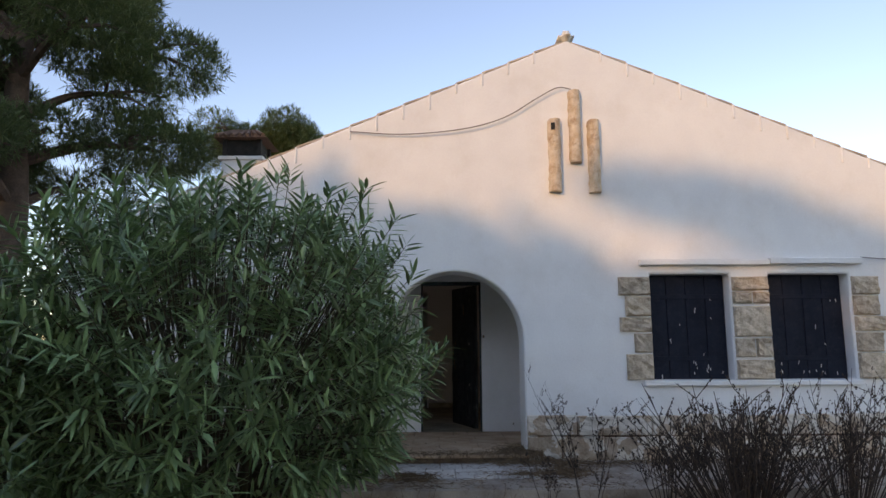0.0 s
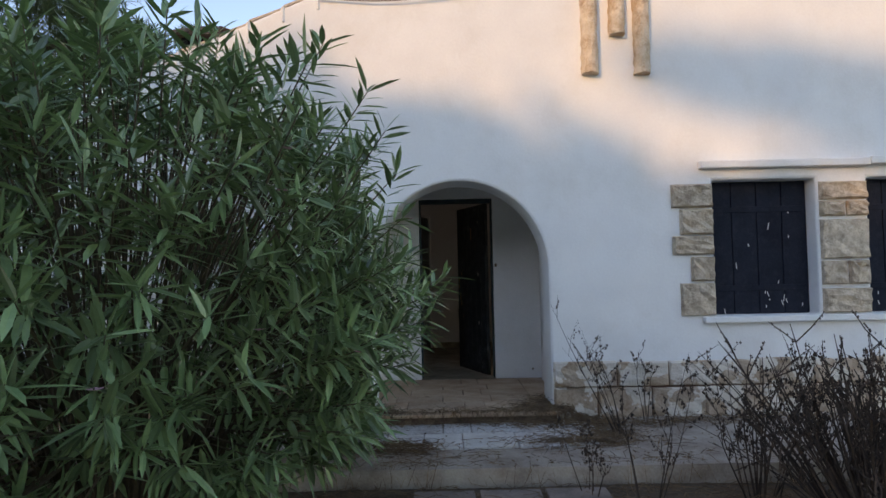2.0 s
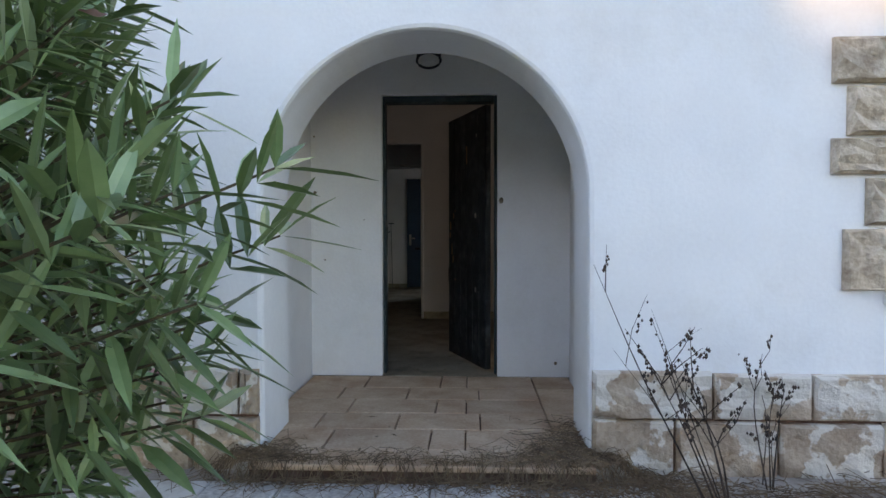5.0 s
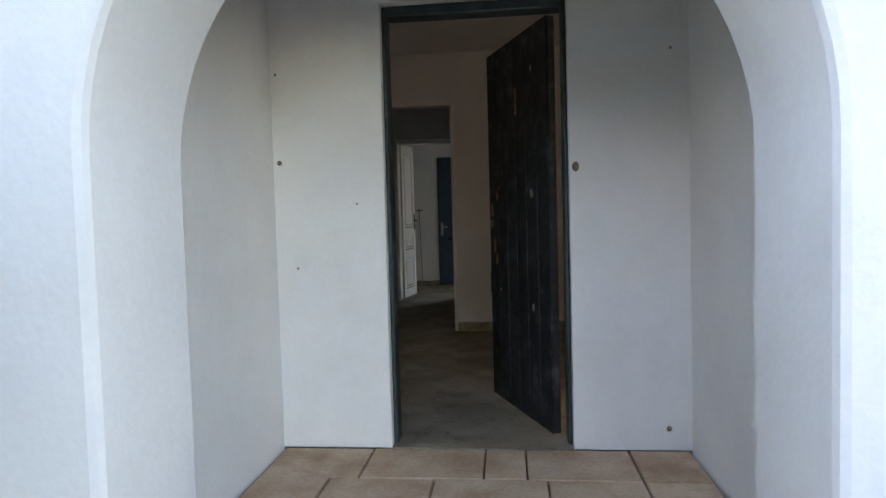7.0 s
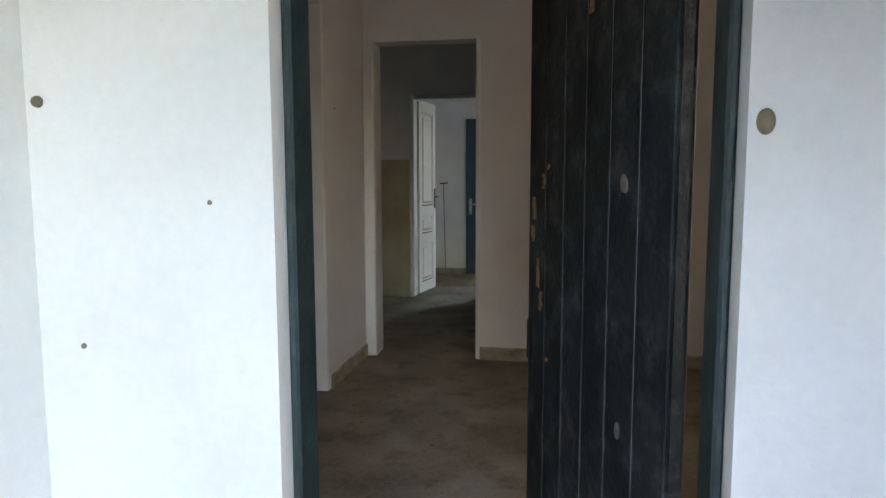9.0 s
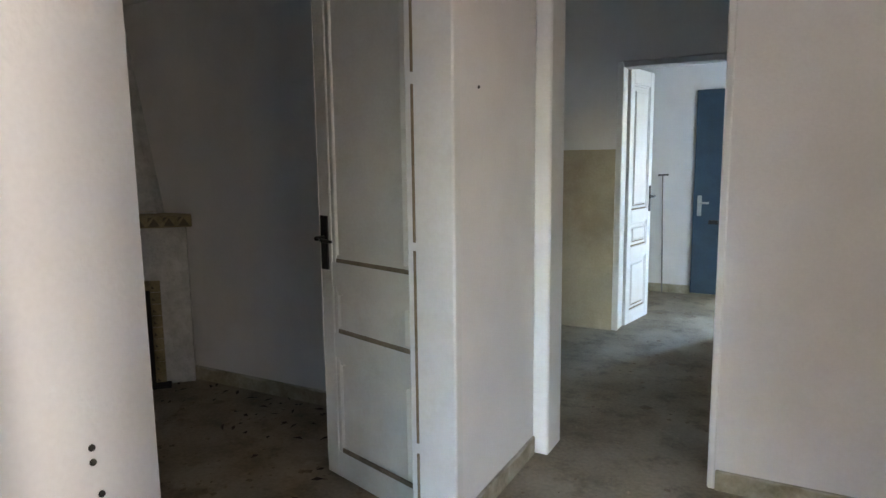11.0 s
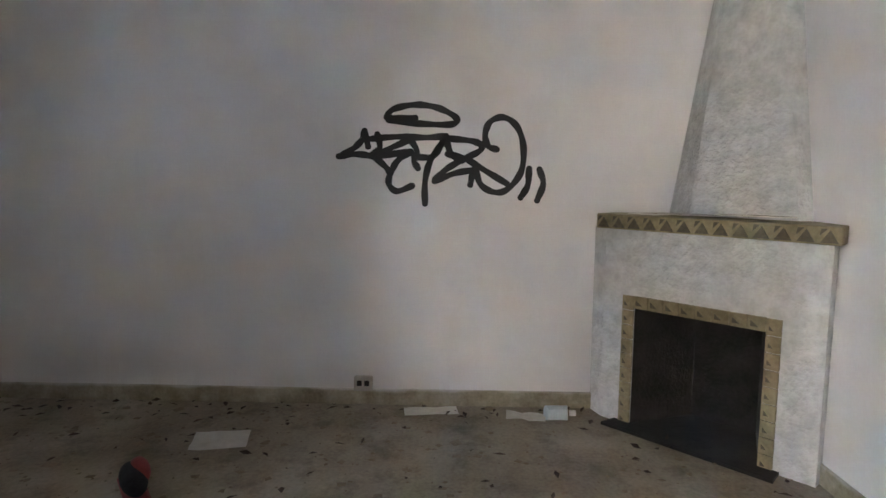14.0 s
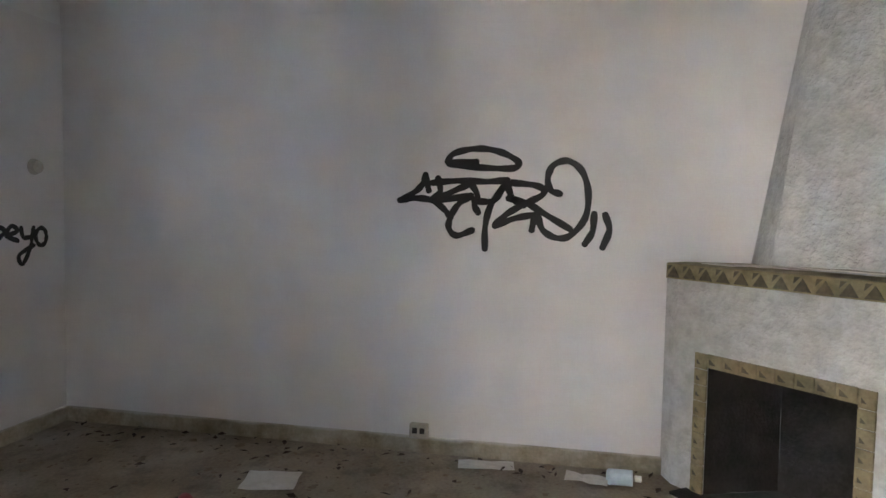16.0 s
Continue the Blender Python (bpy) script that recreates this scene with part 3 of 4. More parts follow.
# porch lamp, bell and small fixings
lamp = thing("porch_lamp", "broken black iron bulkhead lamp over the door", "wall lamp", (-.07, DOOR_Y, 2.29))
part("plate", box(-.12, -.02, DOOR_Y - .02, DOOR_Y - .002, 2.27, 2.37, bevel=.006), FRAME_PAINT, lamp)
part("ring", tube([(-.07 + .085 * math.cos(a), DOOR_Y - .08, 2.27 + .055 * math.sin(a)) for a in (i * math.pi / 10 for i in range(21))], .009, 6), IRON, lamp)
for dx in (-.07, .07):
    part("bracket", tube([(-.07 + dx, DOOR_Y - .005, 2.37), (-.07 + dx * 1.15, DOOR_Y - .06, 2.35), (-.07 + dx * 1.1, DOOR_Y - .08, 2.28)], .008, 6), IRON, lamp)
bell = thing("doorbell", "small brownish doorbell button", "doorbell", (.445, DOOR_Y, 1.28))
bm = bmesh.new()
bmesh.ops.create_uvsphere(bm, u_segments=12, v_segments=8, radius=.022, matrix=pose(.447, DOOR_Y - .004, 1.28) @ Matrix.Diagonal((.7, .6, 1, 1)))
part("button", bm, GROOVE_AND_GAP, bell, smooth=True)
for x, z, r in ((-.91, 1.343, .012), (-.84, .85, .006), (-.55, 1.144, .005), (-.915, 1.75, .007), (.86, 1.78, .006), (.84, .10, .012)):
    bm = bmesh.new()
    bmesh.ops.create_uvsphere(bm, u_segments=8, v_segments=6, radius=r, matrix=pose(x, DOOR_Y - r * .3, z))
    tagged(part("wall_plug", bm, GROOVE_AND_GAP), "small grey plug stuck in the white porch wall", "wall plug", "porch wall plugs")

# ---- front door ----
fr = thing("door_frame", "dark teal painted wooden door frame", "door frame", (0, 1.66, 0), kind="structure")
for x0, x1 in ((-.419, -.399), (.399, .419)):
    part("jamb", box(x0, x1, 1.61, 1.715, 0.002, 2.048, bevel=.006), TEAL_PAINT, fr)
part("head", box(-.398, .398, 1.61, 1.715, 2.0, 2.048, bevel=.006), TEAL_PAINT, fr)
LEAF_M = pose(.365, 1.715, 0, 0, 0, 112)
door = thing("front_door", "dark green plank front door with flaking paint, standing open inward", "door", (.365, 1.715, 0))
W6 = .80 / 6
for i in range(6):
    part("plank", box(.02 + i * W6 + .004, .02 + (i + 1) * W6 - .004, -.02, .02, .015, 2.0, LEAF_M, bevel=.003), GREEN_PAINT, door)
part("core", box(.02, .82, -.012, .012, .016, 1.998, LEAF_M), GREEN_PAINT, door)
for i in range(1, 6):
    part("groove", box(.02 + i * W6 - .0030, .02 + i * W6 + .0030, .0195, .0212, .02, 1.99, LEAF_M), PALE_JOINT, door, "pale worn joint between planks")
part("lock_plate", box(.785, .817, .021, .025, .62, .74, LEAF_M, bevel=.003), IRON, door)
part("latch", box(.8203, .823, -.010, .010, .95, 1.05, LEAF_M, bevel=.002), IRON, door)
for z, s in ((1.28, .012), (1.275, .01), (1.9, .008), (.7, .012)):
    bm = bmesh.new()
    bmesh.ops.create_uvsphere(bm, u_segments=10, v_segments=6, radius=s * .6, matrix=LEAF_M @ pose(.70 - s * 3, .022, z - .05) @ Matrix.Diagonal((1, .5, 1, 1)))
    part("knob", bm, BARE_WOOD, door)
    bm = bmesh.new()
    bmesh.ops.create_uvsphere(bm, u_segments=10, v_segments=6, radius=s * 1.4, matrix=LEAF_M @ pose(.16 + s * 5, .022, z - .1) @ Matrix.Diagonal((.7, .3, 1.3, 1)))
    part("peephole", bm, STEEL, door)
for z0, z1, u in ((1.165, 1.21, .70), (1.07, 1.14, .775), (1.0, 1.05, .785), (.86, .95, .74), (.79, .85, .715), (1.60, 1.74, .40)):
    bm = bmesh.new()
    pts = [(u + rng.uniform(-.006, .006) + .010 * sgn, .0215, z0 + (z1 - z0) * k / 6) for sgn, ks in ((1, range(7)), (-1, range(6, -1, -1))) for k in ks]
    vs = [bm.verts.new(LEAF_M @ Vector(p)) for p in pts]
    f = bm.faces.new(vs)
    r = bmesh.ops.extrude_face_region(bm, geom=[f])
    bmesh.ops.translate(bm, verts=[g for g in r["geom"] if isinstance(g, bmesh.types.BMVert)], vec=LEAF_M.to_3x3() @ Vector((0, .002, 0)))
    part("bare_patch", bm, BARE_WOOD, door, "bare wood where paint has split")

# ---- hall joinery ----
def panel_leaf(name, label, place, turn, width, height, mat, panels, handle_side, handle_z=1.05):
    d = thing(name, label, "door", place)
    m = pose(*place, 0, 0, turn)
    st = .075
    part("stile", box(.004, st, -.02, .02, .012, height, m, bevel=.003), mat, d)
    part("stile", box(width - st, width, -.02, .02, .012, height, m, bevel=.003), mat, d)
    edges = [.012] + [z for p in panels for z in p] + [height]
    for z0, z1 in zip(edges[::2], edges[1::2]):
        part("rail", box(st + .001, width - st - .001, -.0195, .0195, z0, z1, m, bevel=.003), mat, d)
    for z0, z1 in panels:
        a, b = st + .001, width - st - .001
        pn = part("panel", box(a, b, -.006, .006, z0, z1, m), mat, d)
        part("raised_field", box(a + .045, b - .045, -.017, .017, z0 + .045, z1 - .045, m, bevel=.011), mat, pn)
        for s in (-1, 1):
            y0, y1 = sorted((s * .0062, s * .014))
            for q in ((a, a + .018, z0, z1), (b - .018, b, z0, z1), (a + .019, b - .019, z1 - .018, z1)):
                part("bead", box(q[0], q[1], y0, y1, q[2], q[3], m, bevel=.004), mat, pn)
            part("worn_edge", box(a + .019, b - .019, y0, y1, z0 + .002, z0 + .014, m, bevel=.003), GROOVE_AND_GAP, pn)
            part("worn_edge", box(a + .05, b - .05, y0, y1, z0 + .036, z0 + .043, m, bevel=.002), GROOVE_AND_GAP, pn)
    hu = width - .035 if handle_side > 0 else .035
    for s in (-1, 1):
        y0, y1 = sorted((s * .0205, s * .027))
        pl = part("handle_plate", box(hu - .02, hu + .02, y0, y1, handle_z - .13, handle_z + .09, m, bevel=.003), IRON, d)
        part("lever", tube([m @ Vector((hu, s * .027, handle_z)), m @ Vector((hu, s * .065, handle_z)), m @ Vector((hu - .04, s * .068, handle_z - .004)), m @ Vector((hu - .10, s * .062, handle_z - .006))], [.010, .010, .009, .007], 8), IRON, pl)
    return d


panel_leaf("panelled_door", "cream panelled door leaf standing open, with a black iron handle", (-1.235, 3.832, 0), 163.5, .655, 2.18, CREAM_PAINT, [(.12, .55), (.65, .85), (.95, 2.05)], 1)
panel_leaf("panelled_door", "white panelled door leaf open into the bright far room", (-1.27, 7.055, 0), 80, .50, 2.07, FRAME_PAINT, [(.12, .55), (.65, .85), (.95, 1.95)], 1)
jm = thing("door_frame", "white painted frame of the wide doorway", "door frame", (-1.22, 3.2, 0), kind="structure")
part("jamb", box(-1.315, -1.127, 3.795, 3.849, .002, 2.2, bevel=.006), FRAME_PAINT, jm)
part("head", box(-1.315, -1.127, 2.622, 3.794, 2.15, 2.199, bevel=.006), FRAME_PAINT, jm)
# shade of the slit beside the hinges, laid on as dark strips
for z0, z1 in ((.05, .30), (.34, 1.05), (1.08, 1.62), (1.66, 2.12)):
    part("gap", box(-1.289, -1.279, 3.7915, 3.796, z0, z1), GROOVE_AND_GAP, jm, "dark strip standing in for the shaded hinge slit")
pf = thing("door_frame", "white painted frame of the passage", "door frame", (-.7, 4.6, 0), kind="structure")
part("jamb", box(-1.131, -1.055, 4.575, 4.76, .002, 2.12, bevel=.008), FRAME_PAINT, pf)
part("jamb", box(-.375, -.345, 4.60, 4.755, .002, 2.12, bevel=.006), FRAME_PAINT, pf)
kf = thing("door_frame", "white painted frame of the far doorway", "door frame", (-.9, 6.95, 0), kind="structure")
part("jamb", box(-1.32, -1.275, 6.90, 7.06, .002, 2.09, bevel=.006), FRAME_PAINT, kf)
part("head", box(-1.274, -.57, 6.90, 7.06, 2.05, 2.09, bevel=.006), FRAME_PAINT, kf)
tagged(part("dado", box(-2.6, -1.325, 6.902, 6.915, .0, 1.44, bevel=.003), DADO), "beige stained dado painted on the passage wall", "dado", kind="structure")
bd = thing("blue_door", "dark blue painted door in the end wall", "door", (-.6, 8.62, 0))
part("leaf", box(-.95, -.20, 8.61, 8.648, .02, 2.02, bevel=.004), BLUE_PAINT, bd)
pl = part("handle_plate", box(-.91, -.87, 8.603, 8.609, .80, 1.0, bevel=.003), STEEL, bd)
part("lever", tube([(-.89, 8.603, .93), (-.89, 8.56, .93), (-.80, 8.555, .93)], .010, 8), STEEL, pl)
part("bolt", box(-.80, -.70, 8.595, 8.609, .72, .76, bevel=.003), IRON, bd)
pp = thing("water_pipe", "thin grey pipe standing against the end wall", "pipe", (-1.25, 8.62, .1))
part("riser", tube([(-1.22, 8.63, .0), (-1.25, 8.63, 1.2)], .006, 8), CABLE, pp)
part("tap", tube([(-1.29, 8.62, 1.2), (-1.19, 8.60, 1.205)], .008, 8), IRON, pp)

# skirting
def skirt(x0, x1, y0, y1):
    tagged(part("baseboard", box(x0, x1, y0, y1, .0, .088, bevel=.004), SKIRTING), "grimy stone skirting with moss stains", "skirting", kind="structure")


skirt(-1.131, -1.117, 3.85, 4.574)
skirt(-1.131, -1.117, 1.73, 2.62)
skirt(-.344, 1.3, 4.592, 4.606)
skirt(-3.55, -1.32, 4.592, 4.606)
skirt(ROOM_X + .001, ROOM_X + .015, .475, 3.85)
skirt(ROOM_X + .001, -1.32, ROOM_Y + .001, ROOM_Y + .015)
skirt(-1.273, -.57, 8.635, 8.649)
skirt(-2.6, -.96, 8.634, 8.648)
# the added light opening goes on through this inner lining
tagged(part("wall_room_front", panel(rect(ROOM_X, HALL_X - .178, 0, 2.3), [UNSEEN_WIN], ROOM_Y - .4505, lambda u, v, w: (u, .4505 + w, v)), PLASTER), "white plastered front wall of the fireplace room", "wall", kind="structure")

# ---- fireplace ----
fp = thing("fireplace", "white corner fireplace with a tiled mantel and sooty hearth", "fireplace", (-3.9, 4.2, 0))
FA, FB = Vector((-4.135, 3.862, 0)), Vector((-3.385, 4.562, 0))
fd = (FB - FA).normalized()
fn = Vector((fd.y, -fd.x, 0))
FL = (FB - FA).length


def fpt(u, w, z):
    return FA + fd * u - fn * w + Vector((0, 0, z))


o0, o1, oh = .175, .80, .60
part("surround", panel(rect(0, FL, 0, .986), [rect(o0, o1, .001, oh)], .12, lambda u, v, w: fpt(u, w, v)), ROUGHCAST, fp, bevel=.01)
q = [FA - fn * .003, FB - fn * .003, Vector((-3.45, 4.606, 0)), Vector((-3.58, 4.606, 0)), fpt(FL - .12, .12, 0), fpt(.12, .12, 0), Vector((-4.245, 3.95, 0)), Vector((-4.245, 3.83, 0))]
for i, j in ((1, 2), (7, 0)):
    a, b = q[i], q[j]
    bm = bmesh.new()
    vs = [bm.verts.new(a), bm.verts.new(b), bm.verts.new(b + Vector((0, 0, .986))), bm.verts.new(a + Vector((0, 0, .986)))]
    bm.faces.new(vs)
    part("cheek", bm, ROUGHCAST, fp)
part("firebox", panel([(o0 + .001, .004), (o0 + .16, .37), (o1 - .16, .37), (o1 - .001, .004), (o1 + .03, .125), (o1 - .13, .40), (o0 + .13, .40), (o0 - .03, .125)], [], .59, lambda u, v, w: fpt(u, v, w + .015)), SOOT_AND_HOLE, fp, "sooty brick firebox")
# plain dark backing added to cover a bright crack in the firebox
part("firebox_backing", panel(rect(o0 - .02, o1 + .02, .015, .62), [], .02, lambda u, v, w: fpt(u, w + .345, v)), SOOT_AND_HOLE, fp)
part("firebox_lid", panel([(o0 + .002, .006), (o1 - .002, .006), (o1 - .14, .39), (o0 + .14, .39)], [], .03, lambda u, v, w: fpt(u, v, w + .594)), SOOT_AND_HOLE, fp)
for n_, (u0, u1, z0, z1) in enumerate(((o0 - .06, o0, 0, oh + .06), (o1, o1 + .06, 0, oh + .06), (o0, o1, oh, oh + .06))):
    L = (z1 - z0) if n_ < 2 else (u1 - u0)
    k = max(1, int(round(L / .075)))
    for i in range(k):
        a0, a1 = i / k, (i + 1) / k
        c = (u0, u1, z0 + (z1 - z0) * a0 + .002, z0 + (z1 - z0) * a1 - .002) if n_ < 2 else (u0 + (u1 - u0) * a0 + .002, u0 + (u1 - u0) * a1 - .002, z0, z1)
        part("tile", panel(rect(*c), [], .012, lambda u, v, w: fpt(u, w - .010, v)), MANTEL_TILE, fp)
        e = rect(c[0] + .012, c[1] - .03, c[2] + .02, c[3] - .03) if n_ < 2 else rect(c[0] + .012, c[1] - .03, c[2] + .015, c[3] - .02)
        part("motif", panel([e[0], e[1], e[3]], [], .004, lambda u, v, w: fpt(u, w - .0135, v)), DARK_TILE, fp)
part("mantel", panel([(-.01, -.075), (FL + .05, -.075), (FL + .03, .08), (FL - .25, .42), (.30, .42), (-.01, .07)], [], .072, lambda u, v, w: fpt(u, v, .988 + w)), MANTEL_TILE, fp, "moss-stained tiled mantel shelf", bevel=.005)
for i in range(13):
    u = -.008 + i * (FL + .055) / 13
    s = (FL + .055) / 13
    part("motif", panel([(u + .008, .995), (u + s - .010, .995), (u + s * .5, 1.045)], [], .004, lambda u_, v, w: fpt(u_, w - .0785, v)), DARK_TILE, fp)
    part("motif", panel([(u + .010, 1.050), (u + s * .4, 1.050), (u + .006, 1.022)], [], .004, lambda u_, v, w: fpt(u_, w - .0785, v)), DARK_TILE, fp)
bm = bmesh.new()
base = [Vector((-4.246, 4.21, 1.058)), fpt(.36, .14, 1.058), fpt(FL - .18, .14, 1.058), Vector((-3.62, 4.607, 1.058)), Vector((-4.246, 4.607, 1.058))]
top = [Vector((-4.246, 4.45, 2.6)), Vector((-4.13, 4.43, 2.6)), Vector((-3.96, 4.52, 2.6)), Vector((-3.95, 4.607, 2.6)), Vector((-4.246, 4.607, 2.6))]
b_, t_ = [bm.verts.new(v) for v in base], [bm.verts.new(v) for v in top]
for i in range(5):
    bm.faces.new((b_[i], b_[(i + 1) % 5], t_[(i + 1) % 5], t_[i]))
bm.faces.new(t_)
part("hood", bm, ROUGHCAST, fp)
part("hearth", panel([(o0 - .1, -.10), (o1 + .1, -.10), (o1 + .02, .5), (o0 - .02, .5)], [], .014, lambda u, v, w: fpt(u, v, .001 + w)), SOOT_AND_HOLE, fp)
for k in range(5):
    u, w_ = .1 + .14 * k, .08 + .03 * (k % 2)
    tagged(part("paper_scrap", panel([(u, w_), (u + .16, w_ - .03), (u + .2, w_ + .05), (u + .02, w_ + .08)], [], .004, lambda a, b, c, k=k: fpt(a, b - .05, 1.059 + c + k * .0045)), PAPER), "dirty paper scrap lying on the mantel", "paper", "mantel scraps")

# ---- spray tags ----
def strokes(name, label, lines, place, r):
    tag = thing(name, label, "graffiti", place(*lines[0][0]))
    for ln in lines:
        bm = bmesh.new()
        pts = smooth_line([(a, b, 0) for a, b in ln], 6)
        left, right = [], []
        flat = [Vector(place(p.x, p.y)) for p in pts]
        for i, p in enumerate(flat):
            d = (flat[min(i + 1, len(flat) - 1)] - flat[max(i - 1, 0)]).normalized()
            side = d.cross(TAG_N).normalized() * r * (1 + .12 * math.sin(i * .9))
            left.append(bm.verts.new(p + side)); right.append(bm.verts.new(p - side))
        for i in range(len(flat) - 1):
            bm.faces.new((left[i], left[i + 1], right[i + 1], right[i]))
        for end in (flat[0], flat[-1]):
            bmesh.ops.create_circle(bm, cap_ends=True, segments=12, radius=r, matrix=Matrix.Translation(end + TAG_N * .0006) @ TAG_N.to_track_quat('Z', 'Y').to_matrix().to_4x4())
        part("stroke", bm, SPRAY, tag)


TAG_N = Vector((1, 0, 0))
strokes("graffiti", "black spray-painted tag on the white wall", [
    [(790, 286), (800, 272), (830, 264), (860, 264), (890, 272), (914, 287), (905, 297), (860, 297), (802, 292), (790, 286)], [(796, 288), (840, 286)],
    [(708, 356), (735, 352), (765, 356), (786, 372), (797, 386)], [(712, 355), (735, 340), (748, 325), (752, 310)], [(752, 312), (758, 338)],
    [(764, 324), (810, 320), (860, 321), (895, 318)], [(895, 322), (940, 326), (962, 333)],
    [(774, 316), (778, 340), (765, 352)], [(832, 324), (792, 343), (772, 355), (832, 346)], [(830, 322), (843, 345), (838, 362), (845, 376)],
    [(832, 347), (810, 362), (797, 385), (794, 405), (808, 418), (835, 408)], [(838, 356), (872, 354), (890, 325)], [(895, 322), (868, 360), (858, 400), (858, 440)],
    [(895, 325), (905, 350), (925, 362)], [(962, 333), (955, 345), (925, 360), (895, 378), (875, 397)], [(875, 399), (910, 385), (945, 378)],
    [(898, 350), (930, 358), (965, 378), (1008, 402)], [(945, 378), (940, 405)],
    [(950, 380), (960, 405), (985, 418), (1010, 412), (1035, 380), (1038, 335), (1025, 300), (1000, 284), (975, 292), (966, 315), (972, 335), (988, 341)],
    [(1050, 375), (1048, 405), (1035, 427)], [(1070, 376), (1078, 402), (1067, 432)]],
    lambda a, b: (ROOM_X + .004, 2.474 + 3.10e-3 * (a - 705) - 5.8e-7 * (a - 705) ** 2, 1.608 - (b - 260) * .00287), .0165)
TAG_N = Vector((0, 1, 0))
strokes("graffiti", "small black handwritten spray word peyo on the white wall", [
    [(78, 366), (76, 390), (70, 426)], [(78, 368), (92, 360), (100, 370), (82, 388)],
    [(104, 376), (122, 368), (112, 358), (103, 376), (122, 386)],
    [(128, 362), (132, 380), (146, 380)], [(150, 362), (144, 400), (130, 431), (124, 414), (150, 396)],
    [(164 + 10 * math.cos(a), 380 + 17 * math.sin(a)) for a in (i * math.pi / 4 for i in range(9))]],
    lambda a, b: (-3.726 - (a - 70) * .00371, ROOM_Y + .004, 1.095 - (b - 380) * .00284), .0125)

# dark beads give the shade inside small holes
for y_, z_, r_ in ((2.50, .90, .006), (2.50, .875, .006), (2.51, .815, .006), (2.38, 1.32, .004), (4.0, 1.62, .006)):
    bm = bmesh.new()
    bmesh.ops.create_uvsphere(bm, u_segments=8, v_segments=6, radius=r_, matrix=pose(HALL_X + r_ * .2, y_, z_))
    tagged(part("screw_hole", bm, SOOT_AND_HOLE), "small dark screw hole in the white hall wall", "screw hole", "hall wall holes")

# ---- room clutter ----
so = thing("wall_socket", "dirty grey wall socket box above the skirting", "socket", (ROOM_X, 2.61, .12))
part("box", box(ROOM_X + .002, ROOM_X + .035, 2.56, 2.66, .08, .16, bevel=.005), SOCKET_GREY, so)
for dy in (-.02, .02):
    part("outlet", box(ROOM_X + .0352, ROOM_X + .038, 2.61 + dy - .013, 2.61 + dy + .013, .11, .14, bevel=.001), SOOT_AND_HOLE, so)
bm = bmesh.new()
bmesh.ops.create_cone(bm, cap_ends=True, segments=20, radius1=.045, radius2=.035, depth=.03, matrix=pose(-4.035, ROOM_Y + .016, 1.48, -90))
tagged(part("junction_box", bm, SOCKET_GREY), "round beige junction cover on the white wall", "junction box")


def sheet(x, y, sx, sy, turn, mat, label, cat, group, h=.012):
    bm = bmesh.new()
    bmesh.ops.create_grid(bm, x_segments=6, y_segments=5, size=.5)
    for v in bm.verts:
        v.co = pose(x, y, 0, 0, 0, turn) @ Vector((v.co.x * sx, v.co.y * sy, .006 + h * abs(noise.noise(Vector((v.co.x * 3 + x, v.co.y * 3 + y, 1))))))
    ob = part("paper_sheet", bm, mat)
    mod = ob.modifiers.new("thickness", 'SOLIDIFY')
    mod.thickness = .002
    tagged(ob, label, cat, group)


sheet(-3.72, 2.02, .20, .25, 12, PAPER, "dirty cream sheet of card lying on the floor", "paper", "floor papers")
sheet(-4.13, 2.98, .10, .28, 8, PAPER, "torn pale paper strip beside the skirting", "paper", "floor papers")
sheet(-4.07, 3.47, .09, .2, -6, PAPER, "flattened grey plastic wrapper on the floor", "wrapper", "floor papers", .03)
bt = thing("plastic_bottle", "crumpled pale blue plastic bottle on the floor", "bottle", (-4.05, 3.62, 0))
part("body", tube(smooth_line([(-4.05, 3.57, .04), (-4.06, 3.62, .038), (-4.05, 3.68, .042)], 4), .037, 10), BLUE_PLASTIC, bt)
part("cap", tube([(-4.05, 3.69, .042), (-4.05, 3.72, .042)], .015, 10), FRAME_PAINT, bt)
sh = thing("old_shoe", "black and red worn shoe lying on the floor", "shoe", (-3.22, 1.87, 0))
bm = bmesh.new()
bmesh.ops.create_uvsphere(bm, u_segments=16, v_segments=10, radius=.5, matrix=pose(-3.22, 1.87, .06, 0, 0, 35) @ Matrix.Diagonal((.26, .10, .10, 1)))
part("upper", bm, BLACK_CLOTH, sh, smooth=True)
bm = bmesh.new()
bmesh.ops.create_uvsphere(bm, u_segments=14, v_segments=8, radius=.5, matrix=pose(-3.245, 1.885, .085, 0, 10, 35) @ Matrix.Diagonal((.16, .075, .075, 1)))
part("lining", bm, RED_RUBBER, sh, "red lining of the shoe", smooth=True)
part("sole", box(-.13, .13, -.045, .045, 0, .03, pose(-3.22, 1.87, .003, 0, 0, 35), bevel=.012), RED_RUBBER, sh)
br = thing("broken_brick", "broken red brick beside the skirting", "brick", (-3.0, .60, 0))
part("block", box(-.12, .10, -.05, .05, .0, .055, pose(-3.35, .62, .003, 0, 0, 20), bevel=.008), OLD_BRICK, br)
